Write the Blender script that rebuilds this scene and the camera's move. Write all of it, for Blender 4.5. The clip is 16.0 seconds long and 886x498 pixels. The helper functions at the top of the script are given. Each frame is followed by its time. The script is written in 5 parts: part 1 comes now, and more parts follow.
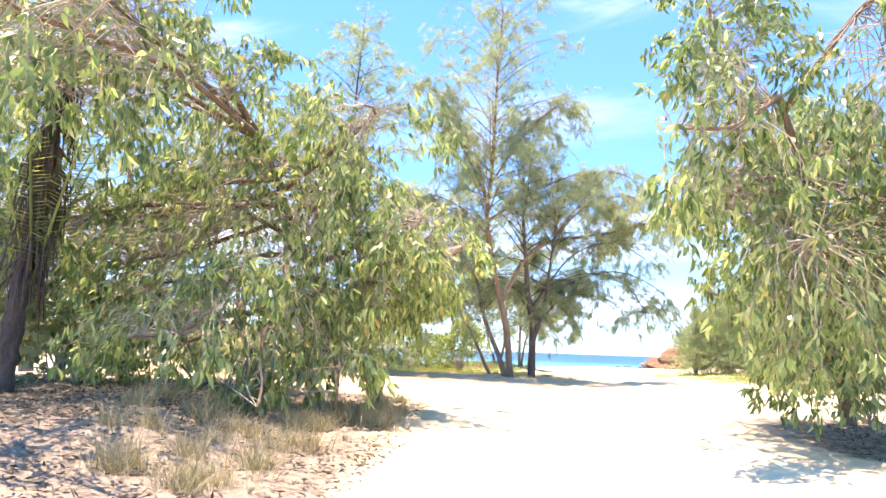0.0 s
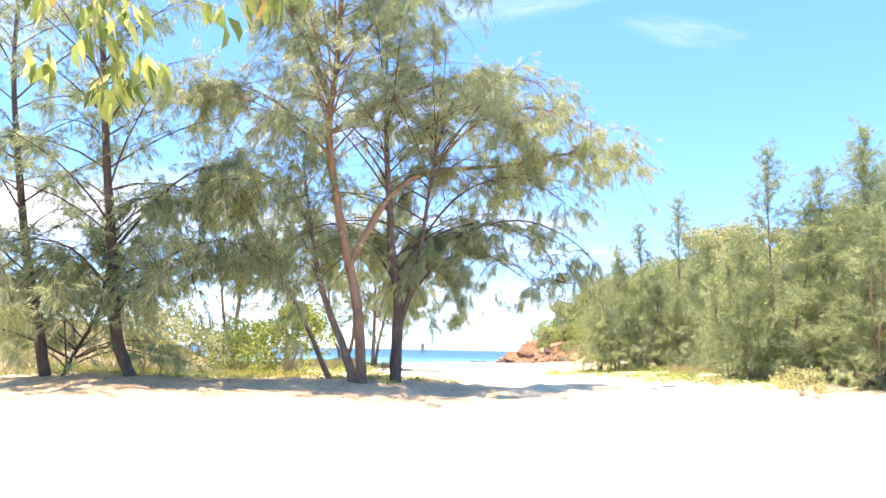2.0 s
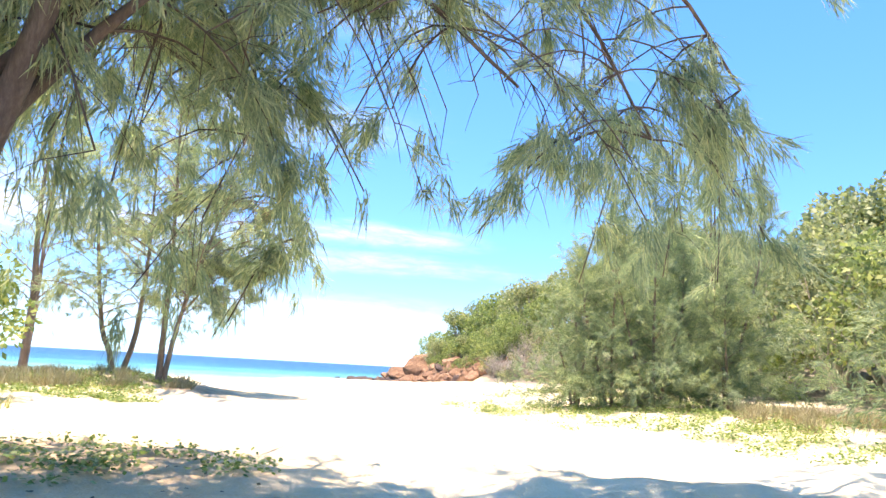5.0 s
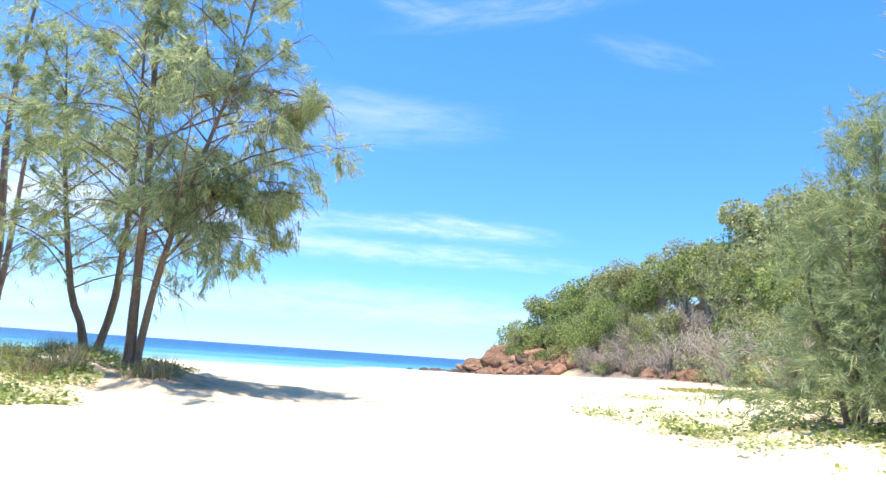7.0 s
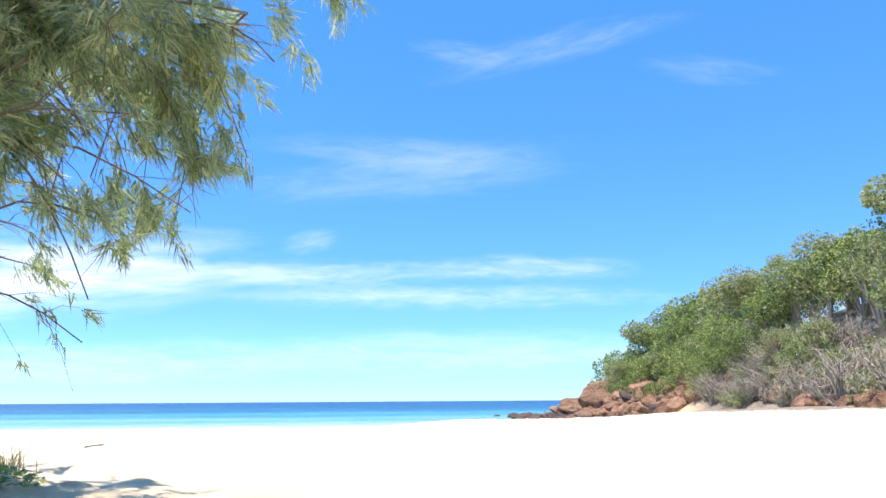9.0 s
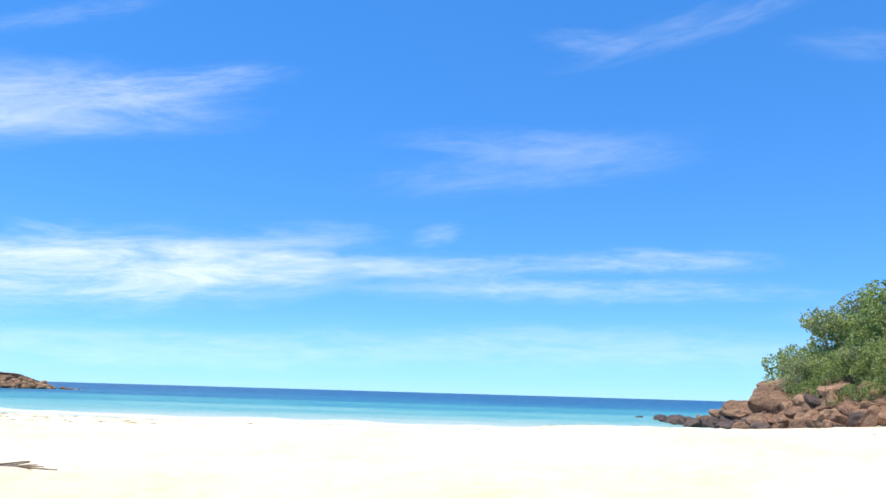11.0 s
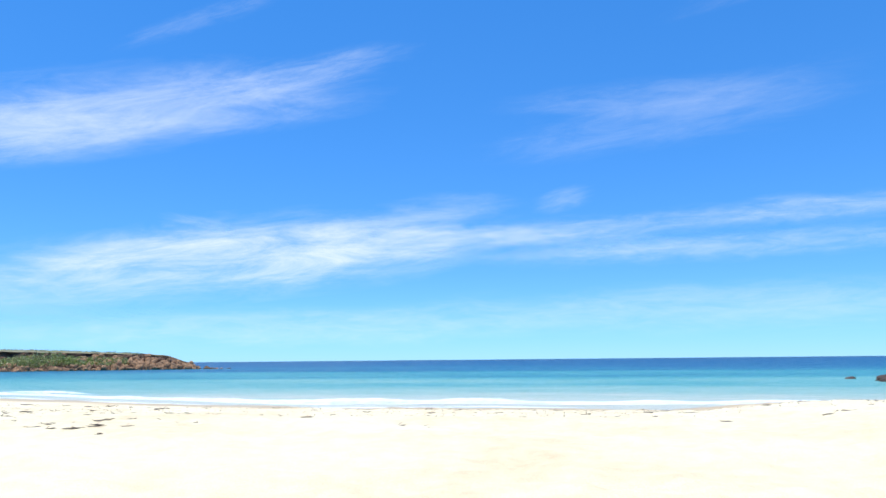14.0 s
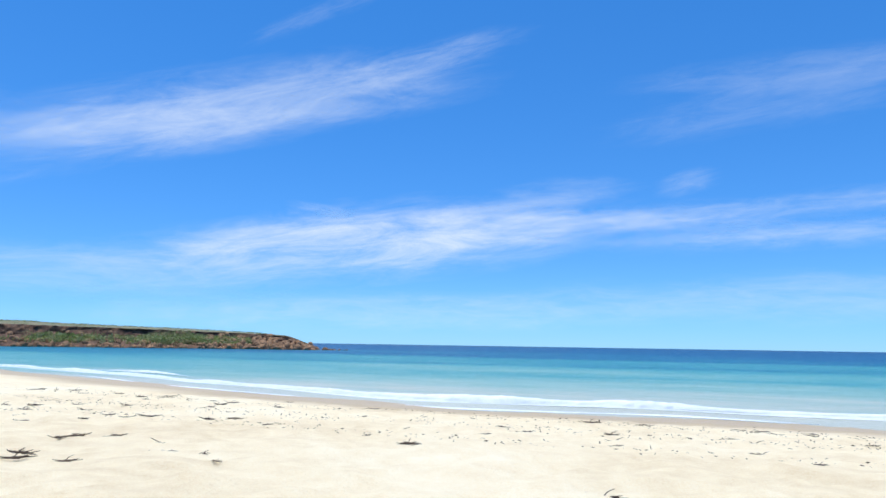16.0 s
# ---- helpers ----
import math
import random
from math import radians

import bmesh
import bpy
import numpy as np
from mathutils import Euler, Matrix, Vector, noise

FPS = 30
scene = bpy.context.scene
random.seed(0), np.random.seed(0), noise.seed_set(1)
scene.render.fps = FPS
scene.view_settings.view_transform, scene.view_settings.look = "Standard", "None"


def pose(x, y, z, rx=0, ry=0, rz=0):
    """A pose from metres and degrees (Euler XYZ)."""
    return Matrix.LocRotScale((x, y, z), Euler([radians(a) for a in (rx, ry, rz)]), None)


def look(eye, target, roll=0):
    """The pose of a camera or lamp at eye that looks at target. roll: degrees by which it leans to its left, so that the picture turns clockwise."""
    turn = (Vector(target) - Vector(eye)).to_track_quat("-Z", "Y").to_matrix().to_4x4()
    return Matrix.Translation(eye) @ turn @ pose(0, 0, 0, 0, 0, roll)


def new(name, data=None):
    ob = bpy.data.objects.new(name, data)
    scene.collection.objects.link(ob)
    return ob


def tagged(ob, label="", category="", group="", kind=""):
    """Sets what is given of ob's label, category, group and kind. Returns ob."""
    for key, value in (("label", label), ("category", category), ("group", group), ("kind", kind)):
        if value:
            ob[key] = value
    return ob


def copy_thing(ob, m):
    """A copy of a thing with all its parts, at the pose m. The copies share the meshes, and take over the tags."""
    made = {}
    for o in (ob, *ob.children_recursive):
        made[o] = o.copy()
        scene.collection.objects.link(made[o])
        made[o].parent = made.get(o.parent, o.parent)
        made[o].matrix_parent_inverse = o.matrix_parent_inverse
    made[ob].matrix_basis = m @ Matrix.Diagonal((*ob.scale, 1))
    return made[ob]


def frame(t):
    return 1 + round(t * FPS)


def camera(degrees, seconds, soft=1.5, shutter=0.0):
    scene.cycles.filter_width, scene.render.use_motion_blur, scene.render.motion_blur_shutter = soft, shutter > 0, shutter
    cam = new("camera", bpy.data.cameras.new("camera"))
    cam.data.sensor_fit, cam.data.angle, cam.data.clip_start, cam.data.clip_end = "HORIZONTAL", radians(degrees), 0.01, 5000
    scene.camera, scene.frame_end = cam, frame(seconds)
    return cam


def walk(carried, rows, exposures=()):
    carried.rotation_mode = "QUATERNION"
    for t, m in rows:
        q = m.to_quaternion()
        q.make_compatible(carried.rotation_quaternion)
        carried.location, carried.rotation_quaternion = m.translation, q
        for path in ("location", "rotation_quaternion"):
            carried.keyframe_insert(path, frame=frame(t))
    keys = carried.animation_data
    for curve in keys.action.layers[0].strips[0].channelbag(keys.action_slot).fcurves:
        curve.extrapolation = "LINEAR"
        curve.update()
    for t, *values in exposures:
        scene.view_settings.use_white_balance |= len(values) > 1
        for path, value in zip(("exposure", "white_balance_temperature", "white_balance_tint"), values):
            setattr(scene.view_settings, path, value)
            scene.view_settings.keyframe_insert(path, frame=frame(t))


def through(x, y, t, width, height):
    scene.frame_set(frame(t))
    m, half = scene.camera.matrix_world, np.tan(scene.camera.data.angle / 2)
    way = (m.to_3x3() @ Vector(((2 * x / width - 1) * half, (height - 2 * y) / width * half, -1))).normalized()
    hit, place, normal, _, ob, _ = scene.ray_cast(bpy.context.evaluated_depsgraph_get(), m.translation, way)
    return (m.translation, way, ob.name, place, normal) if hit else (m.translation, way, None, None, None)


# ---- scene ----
cam = camera(65.3, 16.0)
PATH = [
    (0, (-0.000, 0.000, 2.497), (-0.000, 1.979, 2.783), 2.04),
    (0.5, (0.091, 3.039, 2.444), (0.196, 5.013, 2.752), 1.24),
    (1, (0.278, 6.024, 2.340), (0.505, 7.986, 2.657), 1.42),
    (1.5, (0.564, 8.485, 2.277), (0.895, 10.432, 2.592), 0.99),
    (2, (1.017, 10.854, 2.342), (1.444, 12.787, 2.630), 1.13),
    (2.5, (1.555, 13.284, 2.383), (2.091, 15.187, 2.689), 1.44),
    (3, (2.193, 15.660, 2.437), (2.821, 17.530, 2.769), 1.58),
    (3.5, (2.920, 18.126, 2.419), (3.597, 19.983, 2.723), 2.31),
    (4, (3.653, 20.323, 2.444), (4.374, 22.162, 2.754), 3.17),
    (4.2, (3.960, 21.280, 2.407), (4.711, 23.107, 2.722), 3.94),
    (6.3, (6.489, 29.836, 2.087), (7.161, 31.676, 2.491), 1.54),
    (6.5, (6.641, 30.504, 2.049), (7.271, 32.356, 2.463), 2.53),
    (7, (7.055, 32.317, 2.052), (7.594, 34.218, 2.362), 4.03),
    (7.5, (7.571, 34.350, 2.052), (8.058, 36.260, 2.390), 3.61),
    (8, (8.010, 36.285, 2.061), (8.456, 38.203, 2.409), -0.05),
    (8.5, (8.358, 38.349, 2.088), (8.753, 40.263, 2.513), 0.57),
    (8.7, (8.495, 39.188, 2.084), (8.863, 41.105, 2.517), 0.21),
    (10.8, (9.224, 48.334, 2.180), (9.253, 50.296, 2.567), 1.12),
    (11, (9.229, 49.225, 2.195), (9.202, 51.183, 2.602), 1.67),
    (11.5, (9.183, 51.465, 2.216), (9.081, 53.423, 2.614), 1.28),
    (12, (9.114, 53.668, 2.260), (8.909, 55.612, 2.680), -0.33),
    (12.5, (9.033, 55.809, 2.243), (8.698, 57.734, 2.671), -1.49),
    (13, (8.816, 58.002, 2.215), (8.498, 59.944, 2.572), -3.38),
    (13.5, (8.457, 60.205, 2.128), (8.148, 62.162, 2.400), -3.20),
    (14, (7.961, 62.355, 2.103), (7.569, 64.290, 2.419), -0.55),
    (14.5, (7.333, 64.436, 2.069), (6.824, 66.334, 2.445), 1.37),
    (15, (6.600, 66.457, 2.100), (5.926, 68.301, 2.482), 1.22),
    (15.5, (5.764, 68.367, 2.167), (5.063, 70.192, 2.589), 1.07),
    (15.8, (5.297, 69.426, 2.134), (4.588, 71.274, 2.416), 0.14),
    (16, (4.979, 70.125, 2.111), (4.267, 71.974, 2.386), 0.90),
]
EXPOSURES = [(0.0, 1.4, 8100, 30), (2.0, 1.4, 8200, 31), (4.2, 1.32, 8000, 27), (6.3, 0.74, 6650, 20), (8.7, 0.52, 6500, 19), (10.8, 0.08, 6280, 11), (13.5, -0.08, 6080, 10), (14.5, -0.17, 5980, 10), (16.0, -0.35, 5900, 10)]
walk(cam, [(t, look(eye, target, roll)) for t, eye, target, roll in PATH], EXPOSURES)

# ---- light ----
SUN_EL, SUN_AZ = 79.0, -72.0   # degrees up, and to the right of +y
sky_world = bpy.data.worlds.new("sky")
scene.world = sky_world
sky_world.use_nodes = True
wn = sky_world.node_tree.nodes
sky = wn.new("ShaderNodeTexSky")
sky.sky_type = 'NISHITA'
sky.sun_disc = False
sky.sun_elevation, sky.sun_rotation = radians(SUN_EL), radians(SUN_AZ)
sky.altitude, sky.air_density, sky.dust_density, sky.ozone_density = 0, 0.75, 0.0, 2.0
wn["Background"].inputs["Strength"].default_value = 0.26
clear_air = wn.new("ShaderNodeHueSaturation")
clear_air.inputs["Saturation"].default_value = 1.3
sky_world.node_tree.links.new(sky.outputs["Color"], clear_air.inputs["Color"])
sea_air = wn.new("ShaderNodeMix")
sea_air.data_type, sea_air.blend_type = 'RGBA', 'MULTIPLY'
sea_air.inputs[0].default_value, sea_air.inputs[7].default_value = 1.0, (0.38, 0.97, 1.9, 1)
sky_world.node_tree.links.new(clear_air.outputs["Color"], sea_air.inputs[6])
sea_haze = wn.new("ShaderNodeGamma")
sea_haze.inputs["Gamma"].default_value = 0.62
sky_world.node_tree.links.new(sea_air.outputs[2], sea_haze.inputs["Color"])
sky_world.node_tree.links.new(sea_haze.outputs["Color"], wn["Background"].inputs["Color"])
sun = new("sun", bpy.data.lights.new("sun", 'SUN'))
sun.data.energy, sun.data.angle, sun.data.color = 5.4, radians(0.55), (1.0, 0.95, 0.87)
to_sun = Vector((math.sin(radians(SUN_AZ)) * math.cos(radians(SUN_EL)), math.cos(radians(SUN_AZ)) * math.cos(radians(SUN_EL)), math.sin(radians(SUN_EL))))
sun.matrix_world = look(to_sun * 100, (0, 0, 0))


# ---- materials ----
def nodes_of(name):
    m = bpy.data.materials.new(name)
    m.use_nodes = True
    return m, m.node_tree.nodes, m.node_tree.links


def ramp(nodes, links, source, stops):
    r = nodes.new("ShaderNodeValToRGB")
    while len(r.color_ramp.elements) < len(stops):
        r.color_ramp.elements.new(0.5)
    for e, (at, c) in zip(r.color_ramp.elements, stops):
        e.position, e.color = at, (*c, 1)
    links.new(source, r.inputs["Fac"])
    return r.outputs["Color"]


def noise_of(nodes, links, scale, detail=5, rough=0.6, stretch=None, vector=None):
    n = nodes.new("ShaderNodeTexNoise")
    n.inputs["Scale"].default_value, n.inputs["Detail"].default_value, n.inputs["Roughness"].default_value = scale, detail, rough
    if vector is None:
        vector = nodes.new("ShaderNodeTexCoord").outputs["Object"]
    if stretch:
        mp = nodes.new("ShaderNodeMapping")
        mp.inputs["Scale"].default_value = stretch
        links.new(vector, mp.inputs["Vector"])
        vector = mp.outputs["Vector"]
    links.new(vector, n.inputs["Vector"])
    return n.outputs["Fac"]


def mixed(nodes, links, fac, a, b, blend='MIX'):
    m = nodes.new("ShaderNodeMix")
    m.data_type, m.blend_type = 'RGBA', blend
    for socket, v in ((m.inputs[0], fac), (m.inputs[6], a), (m.inputs[7], b)):
        if isinstance(v, (int, float)):
            socket.default_value = v
        elif isinstance(v, tuple):
            socket.default_value = (*v, 1)
        else:
            links.new(v, socket)
    return m.outputs[2]


def bumped(nodes, links, bsdf, height, strength, distance):
    b = nodes.new("ShaderNodeBump")
    b.inputs["Strength"].default_value, b.inputs["Distance"].default_value = strength, distance
    links.new(height, b.inputs["Height"])
    links.new(b.outputs["Normal"], bsdf.inputs["Normal"])


def rough_surface(name, stops, scale, grain=40.0, rough=0.85, bump=0.5, depth=0.02, stretch=None, island=0.0):
    """A dry natural surface: mottled by noise at two scales, with relief."""
    m, n, l = nodes_of(name)
    bsdf = n["Principled BSDF"]
    broad, fine = noise_of(n, l, scale, 6, 0.65, stretch), noise_of(n, l, grain, 4, 0.7, stretch)
    both = mixed(n, l, 0.4, broad, fine)
    col = ramp(n, l, both, stops)
    if island:
        g = n.new("ShaderNodeObjectInfo").outputs["Random"]
        mul = ramp(n, l, g, [(0.0, (1 - island,) * 3), (1.0, (1 + island * 0.4,) * 3)])
        col = mixed(n, l, 1.0, col, mul, 'MULTIPLY')
    l.new(col, bsdf.inputs["Base Color"])
    bsdf.inputs["Roughness"].default_value = rough
    bsdf.inputs["Specular IOR Level"].default_value = 0.25
    bumped(n, l, bsdf, both, bump, depth)
    return m


def leaf_surface(name, stops, through=0.35, rough=0.5, gloss=0.3):
    """Leaves: each one its own tint, part of the light passing through."""
    m, n, l = nodes_of(name)
    bsdf, out = n["Principled BSDF"], n["Material Output"]
    each = n.new("ShaderNodeNewGeometry").outputs["Random Per Island"]
    col = ramp(n, l, each, stops)
    whole = n.new("ShaderNodeObjectInfo").outputs["Random"]
    tint = ramp(n, l, whole, [(0.0, (0.82, 0.86, 0.84)), (1.0, (1.1, 1.06, 1.0))])
    big = ramp(n, l, noise_of(n, l, 0.8, 3), [(0.3, (0.8, 0.84, 0.82)), (0.7, (1.12, 1.08, 1.0))])
    col = mixed(n, l, 1.0, mixed(n, l, 1.0, col, tint, 'MULTIPLY'), big, 'MULTIPLY')
    l.new(col, bsdf.inputs["Base Color"])
    bsdf.inputs["Roughness"].default_value, bsdf.inputs["Specular IOR Level"].default_value = rough, gloss
    tr = n.new("ShaderNodeBsdfTranslucent")
    l.new(mixed(n, l, 1.0, col, (1.15, 1.25, 0.85), 'MULTIPLY'), tr.inputs["Color"])
    mx = n.new("ShaderNodeMixShader")
    mx.inputs[0].default_value = through
    l.new(bsdf.outputs[0], mx.inputs[1]), l.new(tr.outputs[0], mx.inputs[2])
    l.new(mx.outputs[0], out.inputs["Surface"])
    return m


def sand_surface():
    m, n, l = nodes_of("beach_sand")
    bsdf = n["Principled BSDF"]
    pos = n.new("ShaderNodeNewGeometry").outputs["Position"]
    broad, mid, fine = noise_of(n, l, 0.22, 5, 0.6, None, pos), noise_of(n, l, 2.5, 5, 0.6, None, pos), noise_of(n, l, 60, 3, 0.7, None, pos)
    dry = ramp(n, l, mixed(n, l, 0.45, broad, mid), [(0.3, (0.71, 0.56, 0.35)), (0.5, (0.86, 0.72, 0.49)), (0.7, (0.93, 0.82, 0.6))])
    dry = mixed(n, l, 0.3, dry, ramp(n, l, fine, [(0.35, (0.35, 0.27, 0.18)), (0.65, (0.9, 0.82, 0.66))]), 'OVERLAY')
    zone = n.new("ShaderNodeAttribute")
    zone.attribute_name = "soil_and_shade"
    # browner sand under the trees, coloured so that their shade turns warm tan
    tint_zone = n.new("ShaderNodeAttribute")
    tint_zone.attribute_name = "shade_tint"
    dry = mixed(n, l, tint_zone.outputs["Fac"], dry, ramp(n, l, mixed(n, l, 0.5, mid, fine), [(0.35, (0.5, 0.35, 0.2)), (0.65, (0.68, 0.5, 0.3))]))
    edge = n.new("ShaderNodeMath")
    edge.operation = 'MULTIPLY_ADD'
    l.new(mid, edge.inputs[0])
    edge.inputs[1].default_value = 0.9
    l.new(zone.outputs["Fac"], edge.inputs[2])
    soil_and_shade = ramp(n, l, noise_of(n, l, 7, 6, 0.7, None, pos), [(0.3, (0.15, 0.12, 0.085)), (0.55, (0.32, 0.265, 0.19)), (0.75, (0.5, 0.43, 0.33))])
    col = mixed(n, l, ramp(n, l, edge.outputs[0], [(0.75, (0, 0, 0)), (1.05, (1, 1, 1))]), dry, soil_and_shade)
    wet = n.new("ShaderNodeAttribute")
    wet.attribute_name = "wet"
    wetly = ramp(n, l, wet.outputs["Fac"], [(0.1, (0, 0, 0)), (0.8, (1, 1, 1))])
    col = mixed(n, l, wetly, col, (0.56, 0.43, 0.26))
    l.new(col, bsdf.inputs["Base Color"])
    l.new(ramp(n, l, wet.outputs["Fac"], [(0.3, (0.9, 0.9, 0.9)), (1.0, (0.5, 0.5, 0.5))]), bsdf.inputs["Roughness"])
    bsdf.inputs["Specular IOR Level"].default_value = 0.2
    bumped(n, l, bsdf, mixed(n, l, 0.5, mid, noise_of(n, l, 7, 6, 0.7, None, pos)), 0.85, 0.14)
    return m


def sea_surface():
    m, n, l = nodes_of("sea_water")
    bsdf = n["Principled BSDF"]
    pos = n.new("ShaderNodeNewGeometry").outputs["Position"]
    xyz = n.new("ShaderNodeSeparateXYZ")
    l.new(pos, xyz.inputs[0])
    far = n.new("ShaderNodeMath")
    far.operation = 'LOGARITHM'
    off = n.new("ShaderNodeMath")
    off.operation = 'SUBTRACT'
    l.new(xyz.outputs["Y"], off.inputs[0])
    off.inputs[1].default_value = 88.0
    l.new(off.outputs[0], far.inputs[0])
    far.inputs[1].default_value = 10.0
    scaled = n.new("ShaderNodeMath")
    scaled.operation = 'MULTIPLY_ADD'
    l.new(far.outputs[0], scaled.inputs[0])
    scaled.inputs[1].default_value = 0.3
    patch = noise_of(n, l, 0.02, 5, 0.6, (0.35, 1.6, 1), pos)
    lift = n.new("ShaderNodeMath")
    lift.operation = 'MULTIPLY_ADD'
    patch = mixed(n, l, 0.3, patch, noise_of(n, l, 0.16, 5, 0.65, (0.3, 2.2, 1), pos))
    patch = mixed(n, l, 0.28, patch, noise_of(n, l, 0.7, 6, 0.7, (0.35, 1.5, 1), pos))
    l.new(patch, lift.inputs[0])
    lift.inputs[1].default_value, lift.inputs[2].default_value = 0.8, -0.4
    l.new(lift.outputs[0], scaled.inputs[2])
    col = ramp(n, l, scaled.outputs[0], [(0.3, (0.52, 0.53, 0.41)), (0.4, (0.27, 0.44, 0.355)), (0.5, (0.095, 0.33, 0.3)), (0.58, (0.03, 0.195, 0.235)), (0.68, (0.01, 0.092, 0.185)), (0.9, (0.004, 0.05, 0.13))])
    l.new(col, bsdf.inputs["Base Color"])
    bsdf.inputs["Roughness"].default_value, bsdf.inputs["IOR"].default_value = 0.3, 1.33
    bsdf.inputs["Specular IOR Level"].default_value = 0.2
    waves = mixed(n, l, 0.5, noise_of(n, l, 0.5, 4, 0.6, (0.5, 1.6, 1), pos), noise_of(n, l, 2.6, 4, 0.6, (0.6, 1.5, 1), pos))
    bumped(n, l, bsdf, waves, 0.9, 0.4)
    return m


def cloud_surface(seed, thin, aspect):
    """Thin high cloud: white, clear between its streaks."""
    m, n, l = nodes_of("cirrus")
    for o in list(n):
        n.remove(o)
    out = n.new("ShaderNodeOutputMaterial")
    at = n.new("ShaderNodeTexCoord")
    uv = n.new("ShaderNodeMapping")
    uv.inputs["Location"].default_value = (seed * 3.1, seed * 1.7, seed)
    uv.inputs["Scale"].default_value = (1.15 * aspect / 3.2, 1.8, 1)
    uv.inputs["Rotation"].default_value = (0, 0, 0.12)
    l.new(at.outputs["UV"], uv.inputs["Vector"])
    fac = n.new("ShaderNodeTexNoise")
    fac.inputs["Scale"].default_value, fac.inputs["Detail"].default_value, fac.inputs["Roughness"].default_value = 2.2, 10, 0.7
    fac.inputs["Distortion"].default_value = 0.45
    l.new(uv.outputs[0], fac.inputs["Vector"])
    mid = n.new("ShaderNodeVectorMath")
    mid.operation = 'SUBTRACT'
    l.new(at.outputs["UV"], mid.inputs[0])
    mid.inputs[1].default_value = (0.5, 0.5, 0)
    size = n.new("ShaderNodeVectorMath")
    size.operation = 'LENGTH'
    ragged = n.new("ShaderNodeTexNoise")
    ragged.inputs["Scale"].default_value, ragged.inputs["Detail"].default_value, ragged.inputs["Roughness"].default_value = 1.3, 5, 0.6
    l.new(uv.outputs[0], ragged.inputs["Vector"])
    shift = n.new("ShaderNodeVectorMath")
    shift.operation = 'MULTIPLY_ADD'
    l.new(ragged.outputs["Color"], shift.inputs[0])
    shift.inputs[1].default_value, shift.inputs[2].default_value = (0.34, 0.34, 0), (-0.17, -0.17, 0)
    torn = n.new("ShaderNodeVectorMath")
    torn.operation = 'ADD'
    l.new(mid.outputs[0], torn.inputs[0]), l.new(shift.outputs[0], torn.inputs[1])
    l.new(torn.outputs[0], size.inputs[0])
    fade = ramp(n, l, size.outputs["Value"], [(0.0, (0.31, 0.31, 0.31)), (0.3, (0.2, 0.2, 0.2)), (0.5, (0, 0, 0))])
    edge = ramp(n, l, size.outputs["Value"], [(0.22, (1, 1, 1)), (0.5, (0, 0, 0))])
    dense = ramp(n, l, mixed(n, l, 1.0, fac.outputs["Fac"], fade, 'ADD'), [(0.48, (0, 0, 0)), (0.64, (thin * 0.34,) * 3), (0.92, (thin * 1.2,) * 3)])
    alpha = mixed(n, l, 1.0, dense, edge, 'MULTIPLY')
    em = n.new("ShaderNodeEmission")
    em.inputs["Color"].default_value, em.inputs["Strength"].default_value = (0.93, 0.97, 1.0, 1), 1.2
    clear = n.new("ShaderNodeBsdfTransparent")
    mx = n.new("ShaderNodeMixShader")
    l.new(alpha, mx.inputs[0]), l.new(clear.outputs[0], mx.inputs[1]), l.new(em.outputs[0], mx.inputs[2])
    l.new(mx.outputs[0], out.inputs["Surface"])
    return m


SAND, SEA = sand_surface(), sea_surface()
NEEDLES = leaf_surface("casuarina_needles", [(0.0, (0.2, 0.27, 0.2)), (0.5, (0.36, 0.43, 0.31)), (0.85, (0.52, 0.57, 0.4)), (1.0, (0.6, 0.6, 0.42))], 0.5, 0.55, 0.25)
YOUNG_NEEDLES = leaf_surface("young_casuarina_needles", [(0.0, (0.16, 0.23, 0.15)), (0.6, (0.32, 0.4, 0.25)), (1.0, (0.5, 0.55, 0.35))], 0.36, 0.55, 0.25)
PHYLLODES = leaf_surface("acacia_leaves", [(0.0, (0.1, 0.16, 0.07)), (0.35, (0.22, 0.32, 0.14)), (0.75, (0.44, 0.53, 0.27)), (0.96, (0.6, 0.65, 0.38)), (1.0, (0.5, 0.32, 0.15))], 0.55, 0.3, 0.8)
BROADLEAF = leaf_surface("hill_leaves", [(0.0, (0.1, 0.145, 0.065)), (0.45, (0.25, 0.315, 0.125)), (0.85, (0.44, 0.5, 0.2)), (1.0, (0.58, 0.6, 0.28))], 0.38, 0.5, 0.22)
OLIVE_LEAF = leaf_surface("olive_leaves", [(0.0, (0.2, 0.23, 0.125)), (0.6, (0.38, 0.41, 0.22)), (1.0, (0.55, 0.55, 0.32))], 0.32, 0.5, 0.25)
VINE_LEAF = leaf_surface("vine_leaves", [(0.0, (0.12, 0.19, 0.055)), (0.6, (0.25, 0.34, 0.1)), (1.0, (0.43, 0.46, 0.17))], 0.3, 0.4, 0.4)
GRASS = leaf_surface("dune_grass", [(0.0, (0.17, 0.22, 0.06)), (0.6, (0.3, 0.32, 0.1)), (1.0, (0.48, 0.42, 0.2))], 0.3, 0.6, 0.2)
DRY_GRASS = leaf_surface("dry_grass", [(0.0, (0.3, 0.25, 0.15)), (0.6, (0.45, 0.38, 0.24)), (1.0, (0.6, 0.54, 0.38))], 0.2, 0.7, 0.2)
LITTER = leaf_surface("leaf_litter", [(0.0, (0.08, 0.065, 0.05)), (0.5, (0.18, 0.145, 0.11)), (1.0, (0.34, 0.28, 0.21))], 0.1, 0.7, 0.2)
